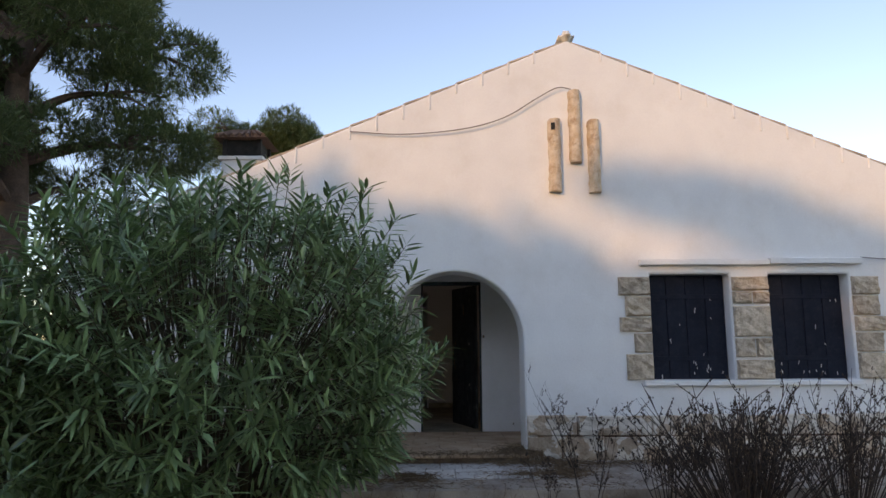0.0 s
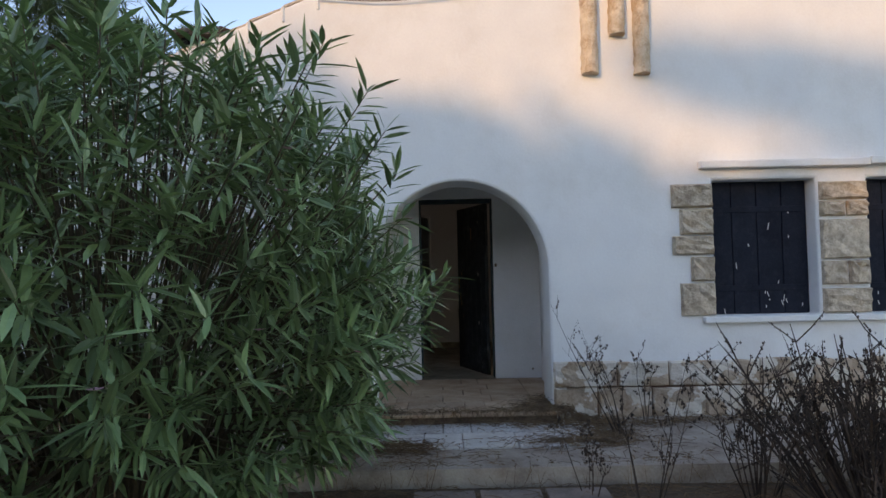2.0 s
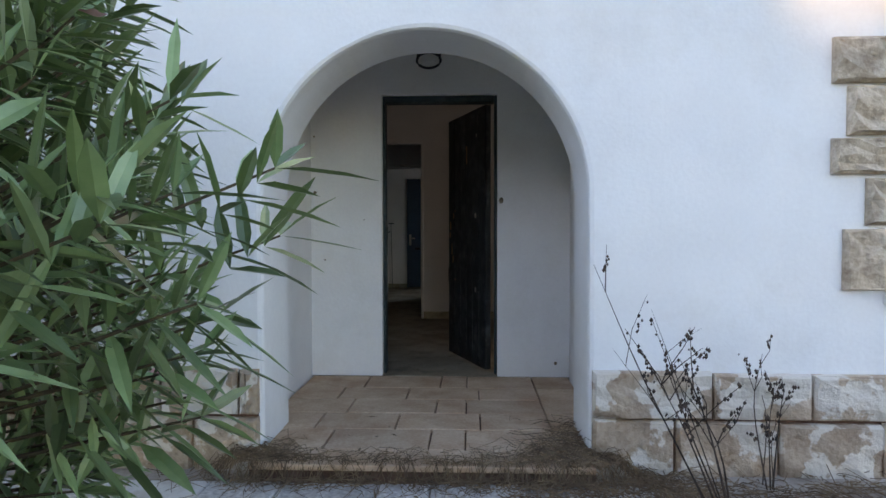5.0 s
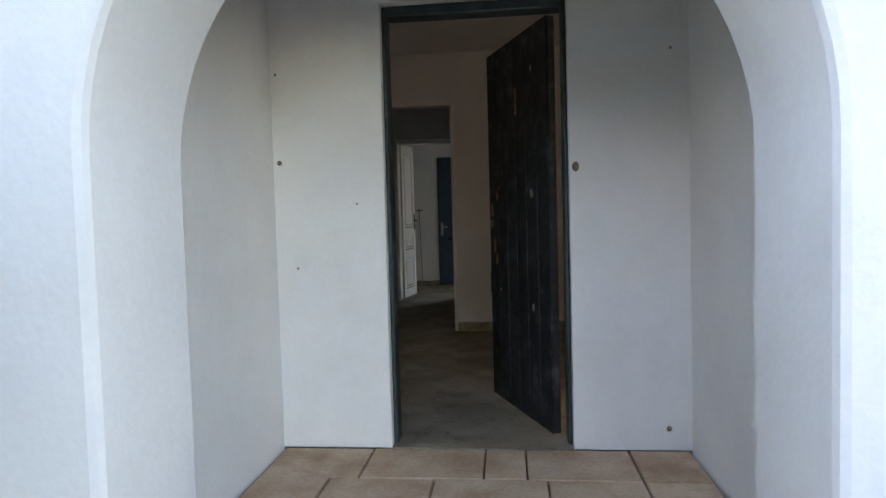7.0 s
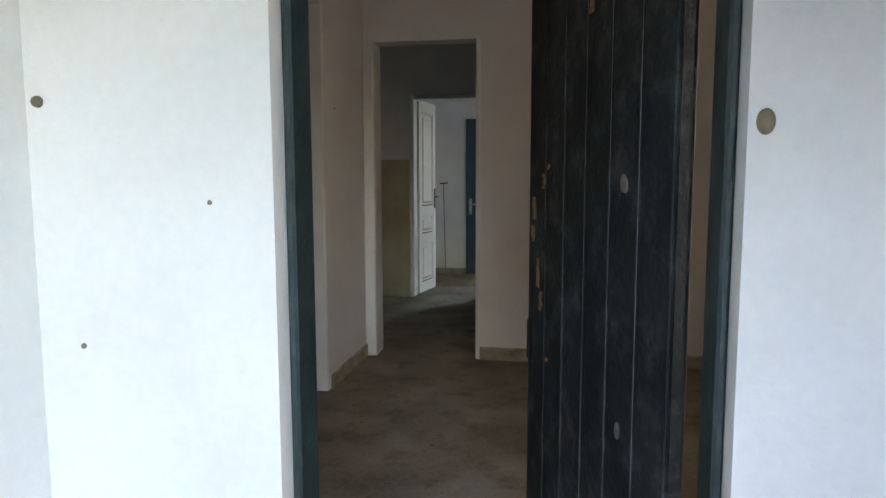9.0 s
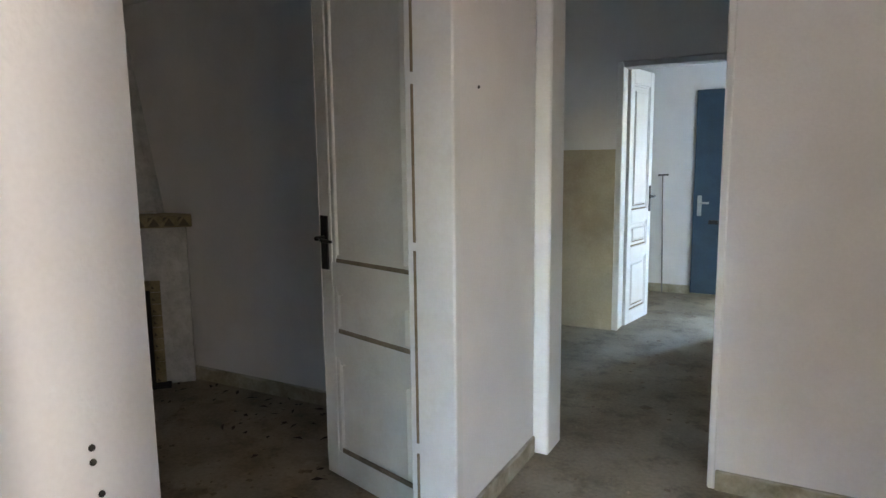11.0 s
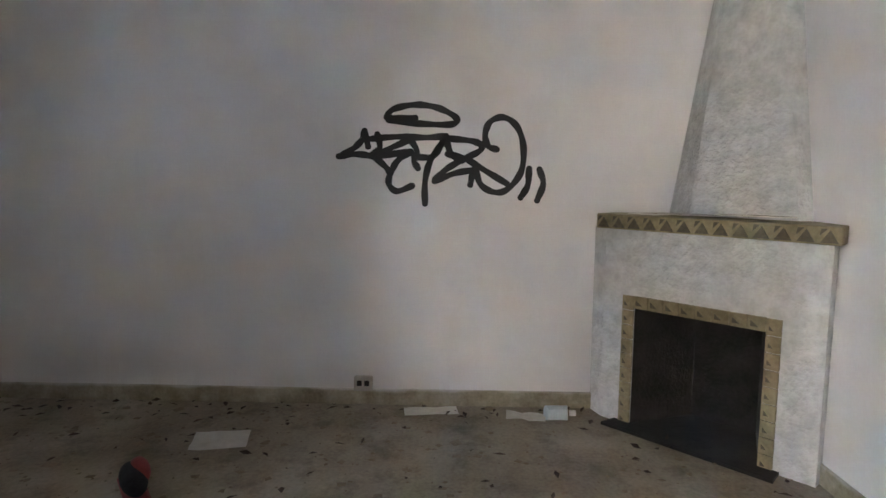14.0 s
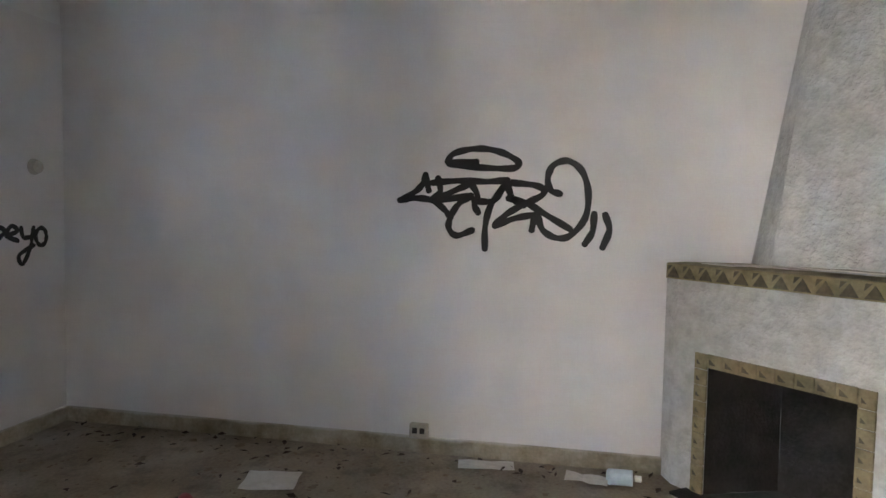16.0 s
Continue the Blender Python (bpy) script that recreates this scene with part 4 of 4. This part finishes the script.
# loose grit and flakes over the indoor floor
rg = np.random.RandomState(3)
gv, gf = [], []
for k in range(2600):
    x, y = rg.uniform(-4.2, -1.35), rg.uniform(.5, 4.55)
    if k % 3 == 0:
        x, y = rg.uniform(-1.1, 1.2), rg.uniform(1.75, 8.5)
        if abs(y - 4.68) < .12 or abs(y - 6.98) < .12:
            continue
    s, a, h = rg.exponential(.006) + .003, rg.uniform(0, 6.28), rg.uniform(.002, .007)
    b0 = len(gv)
    for q in range(4):
        gv.append((x + s * math.cos(a + q * 1.57) * rg.uniform(.6, 1.4), y + s * math.sin(a + q * 1.57) * rg.uniform(.6, 1.4), .001))
    gv.append((x, y, h + .001))
    gf += [(b0 + q, b0 + (q + 1) % 4, b0 + 4) for q in range(4)]
tagged(mesh_from("floor_grit", gv, gf, GROOVE_AND_GAP), "scattered grit and plaster flakes on the floor", "debris", kind="stuff")

# ---- plants ----
def leaf_cloud(name, bases, dirs, lengths, widths, mat, parent=None, label="", fold=.35, droop=.25, seed=1, curved=False):
    """Folded lance-shaped leaves: five points and four faces each."""
    r = np.random.RandomState(seed)
    n = len(bases)
    d = dirs / np.linalg.norm(dirs, axis=1)[:, None]
    up = np.tile([0., 0., 1.], (n, 1)) + r.normal(0, .25, (n, 3))
    s = np.cross(d, up); s /= np.linalg.norm(s, axis=1)[:, None] + 1e-9
    nn = np.cross(s, d)
    L, Wd = lengths[:, None], widths[:, None]
    mid = bases + d * L * .45
    tip = bases + d * L - np.array([0, 0, 1.]) * L * droop * r.uniform(0, 1, (n, 1))
    if curved:
        dn = np.array([0, 0, -1.]) * L * droop * r.uniform(.2, 2.2, (n, 1))
        a, b = bases + d * L * .30 + dn * .09, bases + d * L * .68 + dn * .46
        v = np.stack([bases, a + s * Wd * .46 + nn * Wd * fold * .4, a, a - s * Wd * .46 + nn * Wd * fold * .4, b + s * Wd * .42 + nn * Wd * fold * .4, b, b - s * Wd * .42 + nn * Wd * fold * .4, bases + d * L + dn], 1).reshape(-1, 3)
        i = np.arange(n)[:, None] * 8
        f = (i + [0, 1, 2]).tolist() + (i + [0, 2, 3]).tolist() + (i + [1, 4, 5, 2]).tolist() + (i + [2, 5, 6, 3]).tolist() + (i + [4, 7, 5]).tolist() + (i + [5, 7, 6]).tolist()
        return mesh_from(name, v.tolist(), f, mat, parent, label)
    v = np.stack([bases, mid + s * Wd * .5 + nn * Wd * fold * .5, mid - nn * Wd * .05, mid - s * Wd * .5 + nn * Wd * fold * .5, tip], 1).reshape(-1, 3)
    i = np.arange(n)[:, None] * 5
    f = np.concatenate([i + [0, 1, 2], i + [0, 2, 3], i + [1, 4, 2], i + [2, 4, 3]], 0)
    return mesh_from(name, v.tolist(), f.tolist(), mat, parent, label)


# dead leaves blown in over the indoor floor
ir = np.random.RandomState(17)
ni = 300
ib = np.stack([ir.uniform(-4.15, -1.4, ni), ir.uniform(.55, 4.5, ni), np.full(ni, .006)], 1)
ib[::4, 0] = ROOM_X + .03 + ir.exponential(.10, len(ib[::4]))
ib[1::4, 1] = 4.57 - ir.exponential(.14, len(ib[1::4]))
ib = ib[(ib[:, 0] > ib[:, 1] * 1.07 - 8.25) & (ib[:, 1] > .5)]
tagged(leaf_cloud("dead_leaves", ib, ir.normal(0, 1, (len(ib), 3)) * [1, 1, .08], ir.uniform(.02, .075, len(ib)), ir.uniform(.012, .03, len(ib)), DRY_STALK, droop=0, seed=6), "dark dead leaves scattered on the floor", "litter", kind="stuff")


def oleander(place, rx, ry, height, tips, seed, label):
    r = np.random.RandomState(seed)
    ob = thing("oleander_bush", label, "shrub", place)
    p0 = np.array(place)
    stems = bmesh.new()
    bases, dirs, tipsl = [], [], []
    for k in range(tips):
        a, c = r.uniform(0, 2 * math.pi), r.uniform(-.75, 1)
        q = (1 - abs(c) ** 2.4) ** .42
        lump = 1 + .18 * noise.noise(Vector((math.cos(a) * 2.1 + seed, math.sin(a) * 2.1, c * 2.3))) + r.normal(0, .05) + (.05 if k % 9 == 0 else 0)
        inner = 1 if k % 4 else r.uniform(.55, .9)
        tip = p0 + np.array([math.cos(a) * q * rx, math.sin(a) * q * ry, height * .52 + c * height * .48]) * [lump * inner, lump * inner, 1 + (lump - 1) * .8]
        tip[2] = max(tip[2], p0[2] + .12)
        root = p0 + np.array([math.cos(a) * .25 * rx * r.uniform(.2, 1.4), math.sin(a) * .25 * ry * r.uniform(.2, 1.4), 0])
        mid = root * .45 + tip * .55 + np.array([0, 0, .12 * height])
        pts = [Vector(root), Vector(root * .6 + mid * .4 + [0, 0, .1]), Vector(mid), Vector(mid * .4 + tip * .6), Vector(tip)]
        if k % 5 == 0:
            add_tube(stems, pts, [.012, .010, .007, .005, .003], 4)
        else:
            add_tube(stems, pts[2:], [.006, .005, .003], 3)
        axis = np.array(pts[4] - pts[3]); axis /= np.linalg.norm(axis) + 1e-9
        out_ = np.array([math.cos(a) * q, math.sin(a) * q, c * .6])
        axis = axis * .35 + out_ * .8 + np.array([0, 0, .45]) + r.normal(0, .22, 3); axis /= np.linalg.norm(axis)
        tipsl.append((tip, axis))
        for w in range(r.randint(4, 9)):
            at = tip - axis * .045 * w
            ph = r.uniform(0, 6.28)
            e1 = np.cross(axis, [.3, .5, .8]); e1 /= np.linalg.norm(e1)
            e2 = np.cross(axis, e1)
            for j in range(3):
                an = ph + j * 2.094 + r.normal(0, .25)
                bases.append(at)
                dirs.append(axis * (.7 - .07 * w) + (e1 * math.cos(an) + e2 * math.sin(an)) * (.75 + .04 * w))
    n = len(bases)
    tagged(part("stem", stems, STEM, ob, "grey-brown woody stems"), kind="stuff")
    leaf_cloud("foliage", np.array(bases), np.array(dirs), r.uniform(.11, .22, n), r.uniform(.020, .038, n), LEAF, ob, "long narrow dark green leaves", droop=.05, seed=seed, curved=True)["kind"] = "stuff"
    return ob, tipsl


bush, tips = oleander((-1.98, -2.15, GROUND_Z - .02), 1.55, 1.5, 2.58, 1120, 5, "large dense oleander bush with narrow dark green leaves")
# pink flowers at some tips on the path side
rf = random.Random(9)
near_tips = [t for t in tips if t[0][0] > -1.6 and 1.0 < t[0][2] + .3 < 2.0]
for k in range(16):
    tp, ax = rf.choice(near_tips)
    bm = bmesh.new()
    c = Vector(tp) + Vector(ax) * .03
    for j in range(1):
        cc = c + Vector((rf.uniform(-.03, .03), rf.uniform(-.03, .03), rf.uniform(-.02, .02)))
        ph = rf.uniform(0, 6)
        for i in range(5):
            a = ph + i * 1.2566
            u = Vector((math.cos(a), math.sin(a), .35))
            w = Vector((-math.sin(a), math.cos(a), 0))
            vs = [bm.verts.new(cc), bm.verts.new(cc + u * .018 + w * .013), bm.verts.new(cc + u * .030 + Vector((0, 0, -.002))), bm.verts.new(cc + u * .018 - w * .013)]
            bm.faces.new(vs)
    part("flower", bm, PETAL, bush, "pale pink five-petalled flowers")
low, _ = oleander((-3.6, -3.4, GROUND_Z - .02), 1.1, 1.0, 1.85, 420, 11, "lower oleander bush with dark green leaves")


def dry_plant(name, place, n, height, spread, seed, label, buds=True, lean=(0, 0), mat=DRY_STALK, thick=.006):
    r = random.Random(seed)
    ob = thing(name, label, "dead plant", place)
    bm = bmesh.new()
    bd_v, bd_f = [], []
    for k in range(n):
        a, o = r.uniform(0, 6.283), r.uniform(0, spread)
        h = height * r.uniform(.45, 1.05)
        b = Vector(place) + Vector((math.cos(a) * o * .35, math.sin(a) * o * .35, 0))
        t = b + Vector((math.cos(a) * o * 1.1 + lean[0] * h, math.sin(a) * o * 1.1 + lean[1] * h, h))
        m = (b + t) / 2 + Vector((r.uniform(-.05, .05), r.uniform(-.05, .05), .06))
        line = smooth_line([b, m, t], 4)
        th = thick * r.uniform(.6, 1.3)
        add_tube(bm, line, [th * (1 - .8 * i / (len(line) - 1)) for i in range(len(line))], 4)
        for s in range(r.randint(2, 6)):
            i = r.randint(len(line) // 3, len(line) - 2)
            p = line[i]
            q = p + Vector((r.uniform(-1, 1), r.uniform(-1, 1), r.uniform(.4, 1.6))).normalized() * height * r.uniform(.10, .28)
            mm = (p + q) / 2 + Vector((r.uniform(-.02, .02), r.uniform(-.02, .02), 0))
            add_tube(bm, [p, mm, q], [th * .5, th * .4, th * .2], 3)
            if buds:
                for z in range(r.randint(5, 11)):
                    c = p.lerp(q, r.uniform(.35, 1.0)) + Vector((r.uniform(-.01, .01), r.uniform(-.01, .01), r.uniform(-.01, .01)))
                    rad = r.uniform(.004, .0085)
                    i0 = len(bd_v)
                    bd_v += [tuple(c + Vector(d) * rad) for d in ((1, 0, 0), (-1, 0, 0), (0, 1, 0), (0, -1, 0), (0, 0, 1.4), (0, 0, -1.4))]
                    bd_f += [tuple(i0 + q_ for q_ in f) for f in ((0, 2, 4), (2, 1, 4), (1, 3, 4), (3, 0, 4), (2, 0, 5), (1, 2, 5), (3, 1, 5), (0, 3, 5))]
    tagged(part("stalk", bm, mat, ob, "thin dry stalks"), kind="stuff")
    if bd_v:
        tagged(mesh_from("seed_head", bd_v, bd_f, mat, ob, "small dark dried seed heads"), kind="stuff")
    return ob


dry_plant("dead_shrub", (2.2, -2.15, GROUND_Z - .02), 120, 1.05, .75, 21, "dark dead shrub of many bare stalks", thick=.009)
dry_plant("dead_shrub", (3.1, -2.0, GROUND_Z - .02), 60, 1.15, .6, 22, "dark dead shrub of many bare stalks", thick=.007)
dry_plant("dead_shrub", (1.75, -1.7, GROUND_Z - .02), 16, .95, .35, 23, "sparse dead weed with seed heads", thick=.006)
dry_plant("dead_weed", (1.22, -.60, WALK_Z - .01), 7, 1.2, .20, 24, "tall thin dead weed growing beside the plinth", lean=(-.36, .12), thick=.005)
dry_plant("dead_weed", (1.55, -.20, WALK_Z - .01), 5, .6, .2, 28, "thin dead weed growing beside the plinth", thick=.004)
dry_plant("dead_weed", (.75, -1.65, GROUND_Z - .02), 5, .55, .18, 25, "thin dead weed beside the path", thick=.004)
dry_plant("dead_weed", (1.05, -1.9, GROUND_Z - .02), 5, .9, .22, 26, "thin dead weed beside the path", lean=(.2, 0), thick=.005)
dry_plant("dead_weed", (4.3, -1.8, GROUND_Z - .02), 22, 1.1, .5, 27, "sparse dead weed with seed heads", thick=.006)

# creeping dry twigs and litter
def litter(name, label, spots, n, size, mat, seed, z_of, flat=.25):
    r = np.random.RandomState(seed)
    bm = bmesh.new()
    for k in range(n):
        cx, cy, sx, sy = spots[r.randint(len(spots))]
        p = Vector((r.normal(cx, sx), r.normal(cy, sy), 0))
        a = r.uniform(0, 6.283)
        L = size * r.uniform(.4, 1.6)
        pts = []
        for i in range(4):
            q = p + Vector((math.cos(a), math.sin(a), 0)) * L * i / 3
            a += r.normal(0, .35)
            q.z = z_of(q.x, q.y) + .008 + abs(r.normal(0, flat)) * L * .4 * (1 if 0 < i < 3 else .3)
            pts.append(q)
        add_tube(bm, pts, [.0025, .002, .0016, .001], 3)
    tagged(part(name, bm, mat), label, "litter", kind="stuff")


def step_z(x, y):
    if abs(x) < .94 and y > -.22:
        return 0.0
    if -2.0 < x < 1.05 and y > -.97:
        return SLAB_Z
    return WALK_Z if y > -1.42 else GROUND_Z


litter("dry_twigs", "tangle of dry creeping twigs on the threshold", [(-.75, -.15, .12, .08), (.7, -.1, .18, .12), (.8, .15, .1, .15), (-.2, -.23, .5, .03), (.9, -.35, .35, .12), (1.6, -.25, .5, .08), (3.0, -.2, .8, .06), (.95, -.2, .14, .1), (.8, -.9, .22, .05), (1.1, -.7, .12, .12), (-.5, -.97, .14, .04), (.4, -.24, .3, .025)], 3000, .15, DRY_GRASS, 31, step_z)
litter("dry_twigs", "dry twigs and dead grass over the soil", [(1.2, -1.75, .9, .25), (2.5, -2.3, 1.0, .6), (-.6, -1.8, .3, .5), (.9, -3.0, .5, 1.0), (3.5, -3, 1, 1)], 2400, .17, DRY_GRASS, 32, step_z)
leaf_r = np.random.RandomState(41)
nl = 1500
lb = np.stack([leaf_r.normal(.9, 1.6, nl), leaf_r.normal(-2.0, .9, nl), np.zeros(nl)], 1)
lb[:, 2] = [step_z(a, b) + .015 for a, b, c in lb]
ld = leaf_r.normal(0, 1, (nl, 3)) * [1, 1, .15]
tagged(leaf_cloud("leaf_litter", lb, ld, leaf_r.uniform(.03, .08, nl), leaf_r.uniform(.008, .02, nl), DRY_GRASS, droop=0, seed=5), "brown fallen leaves on the ground", "litter", kind="stuff")


def crown(name, blobs, count, size, mat, parent, label, seed, shell=.55, per=8):
    """Tufts of narrow needles spread through lumpy blobs."""
    r = np.random.RandomState(seed)
    vol = np.array([b[3] * b[4] * b[5] for b in blobs]) ** .75
    pick = r.choice(len(blobs), count, p=vol / vol.sum())
    B = np.array(blobs)[pick]
    d = r.normal(0, 1, (count, 3)); d /= np.linalg.norm(d, axis=1)[:, None]
    rad = shell + (1.04 - shell) * r.uniform(0, 1, count) ** .7
    c = B[:, :3] + d * B[:, 3:] * rad[:, None]
    base = np.repeat(c, per, 0)
    dd = r.normal(0, .8, (count * per, 3)) + np.repeat(d, per, 0) * .7 + [0, 0, .35]
    n = count * per
    return leaf_cloud(name, base, dd, size * r.uniform(.6, 1.3, n), size * r.uniform(.07, .13, n), mat, parent, label, droop=.1, seed=seed + 1)


def pine(place, height, blobs, count, size, seed, label, r0=.28, lean=(0, 0), limbs=14):
    r = random.Random(seed)
    ob = thing("pine_tree", label, "tree", place)
    p = Vector(place)
    top = p + Vector((lean[0], lean[1], height))
    line = smooth_line([p, p.lerp(top, .35) + Vector((.15, .1, 0)), p.lerp(top, .7) + Vector((-.1, 0, 0)), top], 4)
    part("trunk", tube(line, [r0 * (1 - .75 * i / (len(line) - 1)) for i in range(len(line))], 10), BARK, ob, "rough dark brown bark", smooth=True)
    bm = bmesh.new()
    for b in blobs:
        t = Vector(b[:3])
        s = min(line, key=lambda q: (q - t).length + abs(q.z - t.z + .6))
        m = s.lerp(t, .5) + Vector((0, 0, .2))
        add_tube(bm, smooth_line([s, m, t], 4), [r0 * .28 * (1 - .09 * i) for i in range(9)], 6)
        for k in range(4):
            e = t + Vector((r.uniform(-1, 1) * b[3], r.uniform(-1, 1) * b[4], r.uniform(-.6, .8) * b[5])) * .8
            add_tube(bm, [m.lerp(t, .6), (m.lerp(t, .6) + e) / 2 + Vector((0, 0, .1)), e], [r0 * .12, r0 * .08, r0 * .03], 4)
    part("limb", bm, BARK, ob, "bare grey-brown limbs")
    crown("crown", blobs, count, size, NEEDLES, ob, "dark green needle crown with gaps", seed)
    return ob


def blob_set(seed, n, c, spread, r_lo, r_hi, flat=.5):
    r = random.Random(seed)
    out = []
    for k in range(n):
        rr = r.uniform(r_lo, r_hi)
        out.append((c[0] + r.uniform(-1, 1) * spread[0], c[1] + r.uniform(-1, 1) * spread[1], c[2] + r.uniform(-1, 1) * spread[2], rr, rr, rr * flat))
    return out


pine((-7.35, 2.6, GROUND_Z), 8.2, blob_set(3, 60, (-8.25, 3.0, 6.4), (2.9, 2.2, 2.6), .65, 1.2), 33000, .20, 51, "tall dark pine with drooping branches beside the house", r0=.34, lean=(.5, .2))
pine((-8.2, 21.0, GROUND_Z), 10.2, blob_set(5, 30, (-8.1, 20.5, 9.9), (2.1, 1.4, .6), .8, 1.25, .65), 6000, .26, 52, "round-topped pine catching evening sun behind the house", r0=.3, lean=(.9, 0))
pine((-9.2, 13.0, GROUND_Z), 5.4, blob_set(6, 14, (-7.6, 12.5, 5.0), (1.8, 1.2, .7), .6, 1.0, .6), 3000, .22, 53, "low pine behind the house", r0=.22)

# unseen belt, shaped to shade the lower gable as the sun passes over
SUN_H = Vector((SUN_DIR.x, SUN_DIR.y, 0)).normalized()
ACROSS = Vector((-SUN_H.y, SUN_H.x, 0))
FAR = 36.0
rb = np.random.RandomState(61)
DROP = FAR * math.tan(SUN_ELEV)
# shadow height on the gable at a few places along it
PROFILE = [(-20, 8.5), (-7, 7.6), (-5.6, 5.2), (-5, 2.65), (-1.0, 2.60), (.5, 2.40), (1.2, 2.30), (1.9, 2.15), (2.6, 2.05), (5, 1.95), (9, 1.95), (30, 2.1)]


def shade_z(x):
    return float(np.interp(x, [p[0] for p in PROFILE], [p[1] for p in PROFILE]))


side = 1 if ACROSS.x > 0 else -1
ACROSS = ACROSS * side
nb = 26000
s_ = rb.uniform(-16, 20, nb)
bb, tops = [], []
for s in s_:
    x = s / max(ACROSS.x, .3)
    top = DROP + shade_z(x) + .10 * noise.noise(Vector((s * 1.1, 3, 0))) + .08 * noise.noise(Vector((s * 3.2, 7, 0)))
    z = GROUND_Z + (top - GROUND_Z) * rb.uniform(0, 1) ** .75
    q = SUN_H * (FAR + rb.uniform(-.8, .8)) + ACROSS * s
    bb.append((q.x, q.y, z))
bb = np.array(bb)
tagged(leaf_cloud("shade_tree_belt", bb, rb.normal(0, 1, (nb, 3)), rb.uniform(.5, .9, nb), rb.uniform(.35, .6, nb), NEEDLES, seed=8), "unseen dense belt of dark trees that shades the gable", "trees", kind="stuff")
# unseen pine, its crown laid out to cast the upper gable's shadow patch
umb = SUN_H * (FAR + 5) + ACROSS * 2.75
UZ = (FAR + 5) * math.tan(SUN_ELEV)
ur = random.Random(71)
ub = [(umb.x + ACROSS.x * d, umb.y + ACROSS.y * d, UZ + z, .45, .45, .2) for d, z in ((-.95, 3.25), (-.5, 3.15), (0, 3.12), (.5, 3.05), (.95, 3.0), (1.3, 2.9), (.7, 2.65), (1.1, 2.45), (-.2, 3.3), (.3, 3.25))]
pine((umb.x, umb.y, GROUND_Z), UZ + 2.9, ub, 2600, .22, 72, "unseen umbrella pine that shades the upper gable", r0=.2)
# unseen pine on the path's line, added to hide low sky from the doorway
pine((.6, -17.5, GROUND_Z), 7.0, blob_set(81, 30, (.6, -17.0, 4.0), (2.3, 1.1, 3.0), .7, 1.1, .6), 8000, .30, 82, "unseen broad dark pine that screens the doorway from the sky", r0=.28)
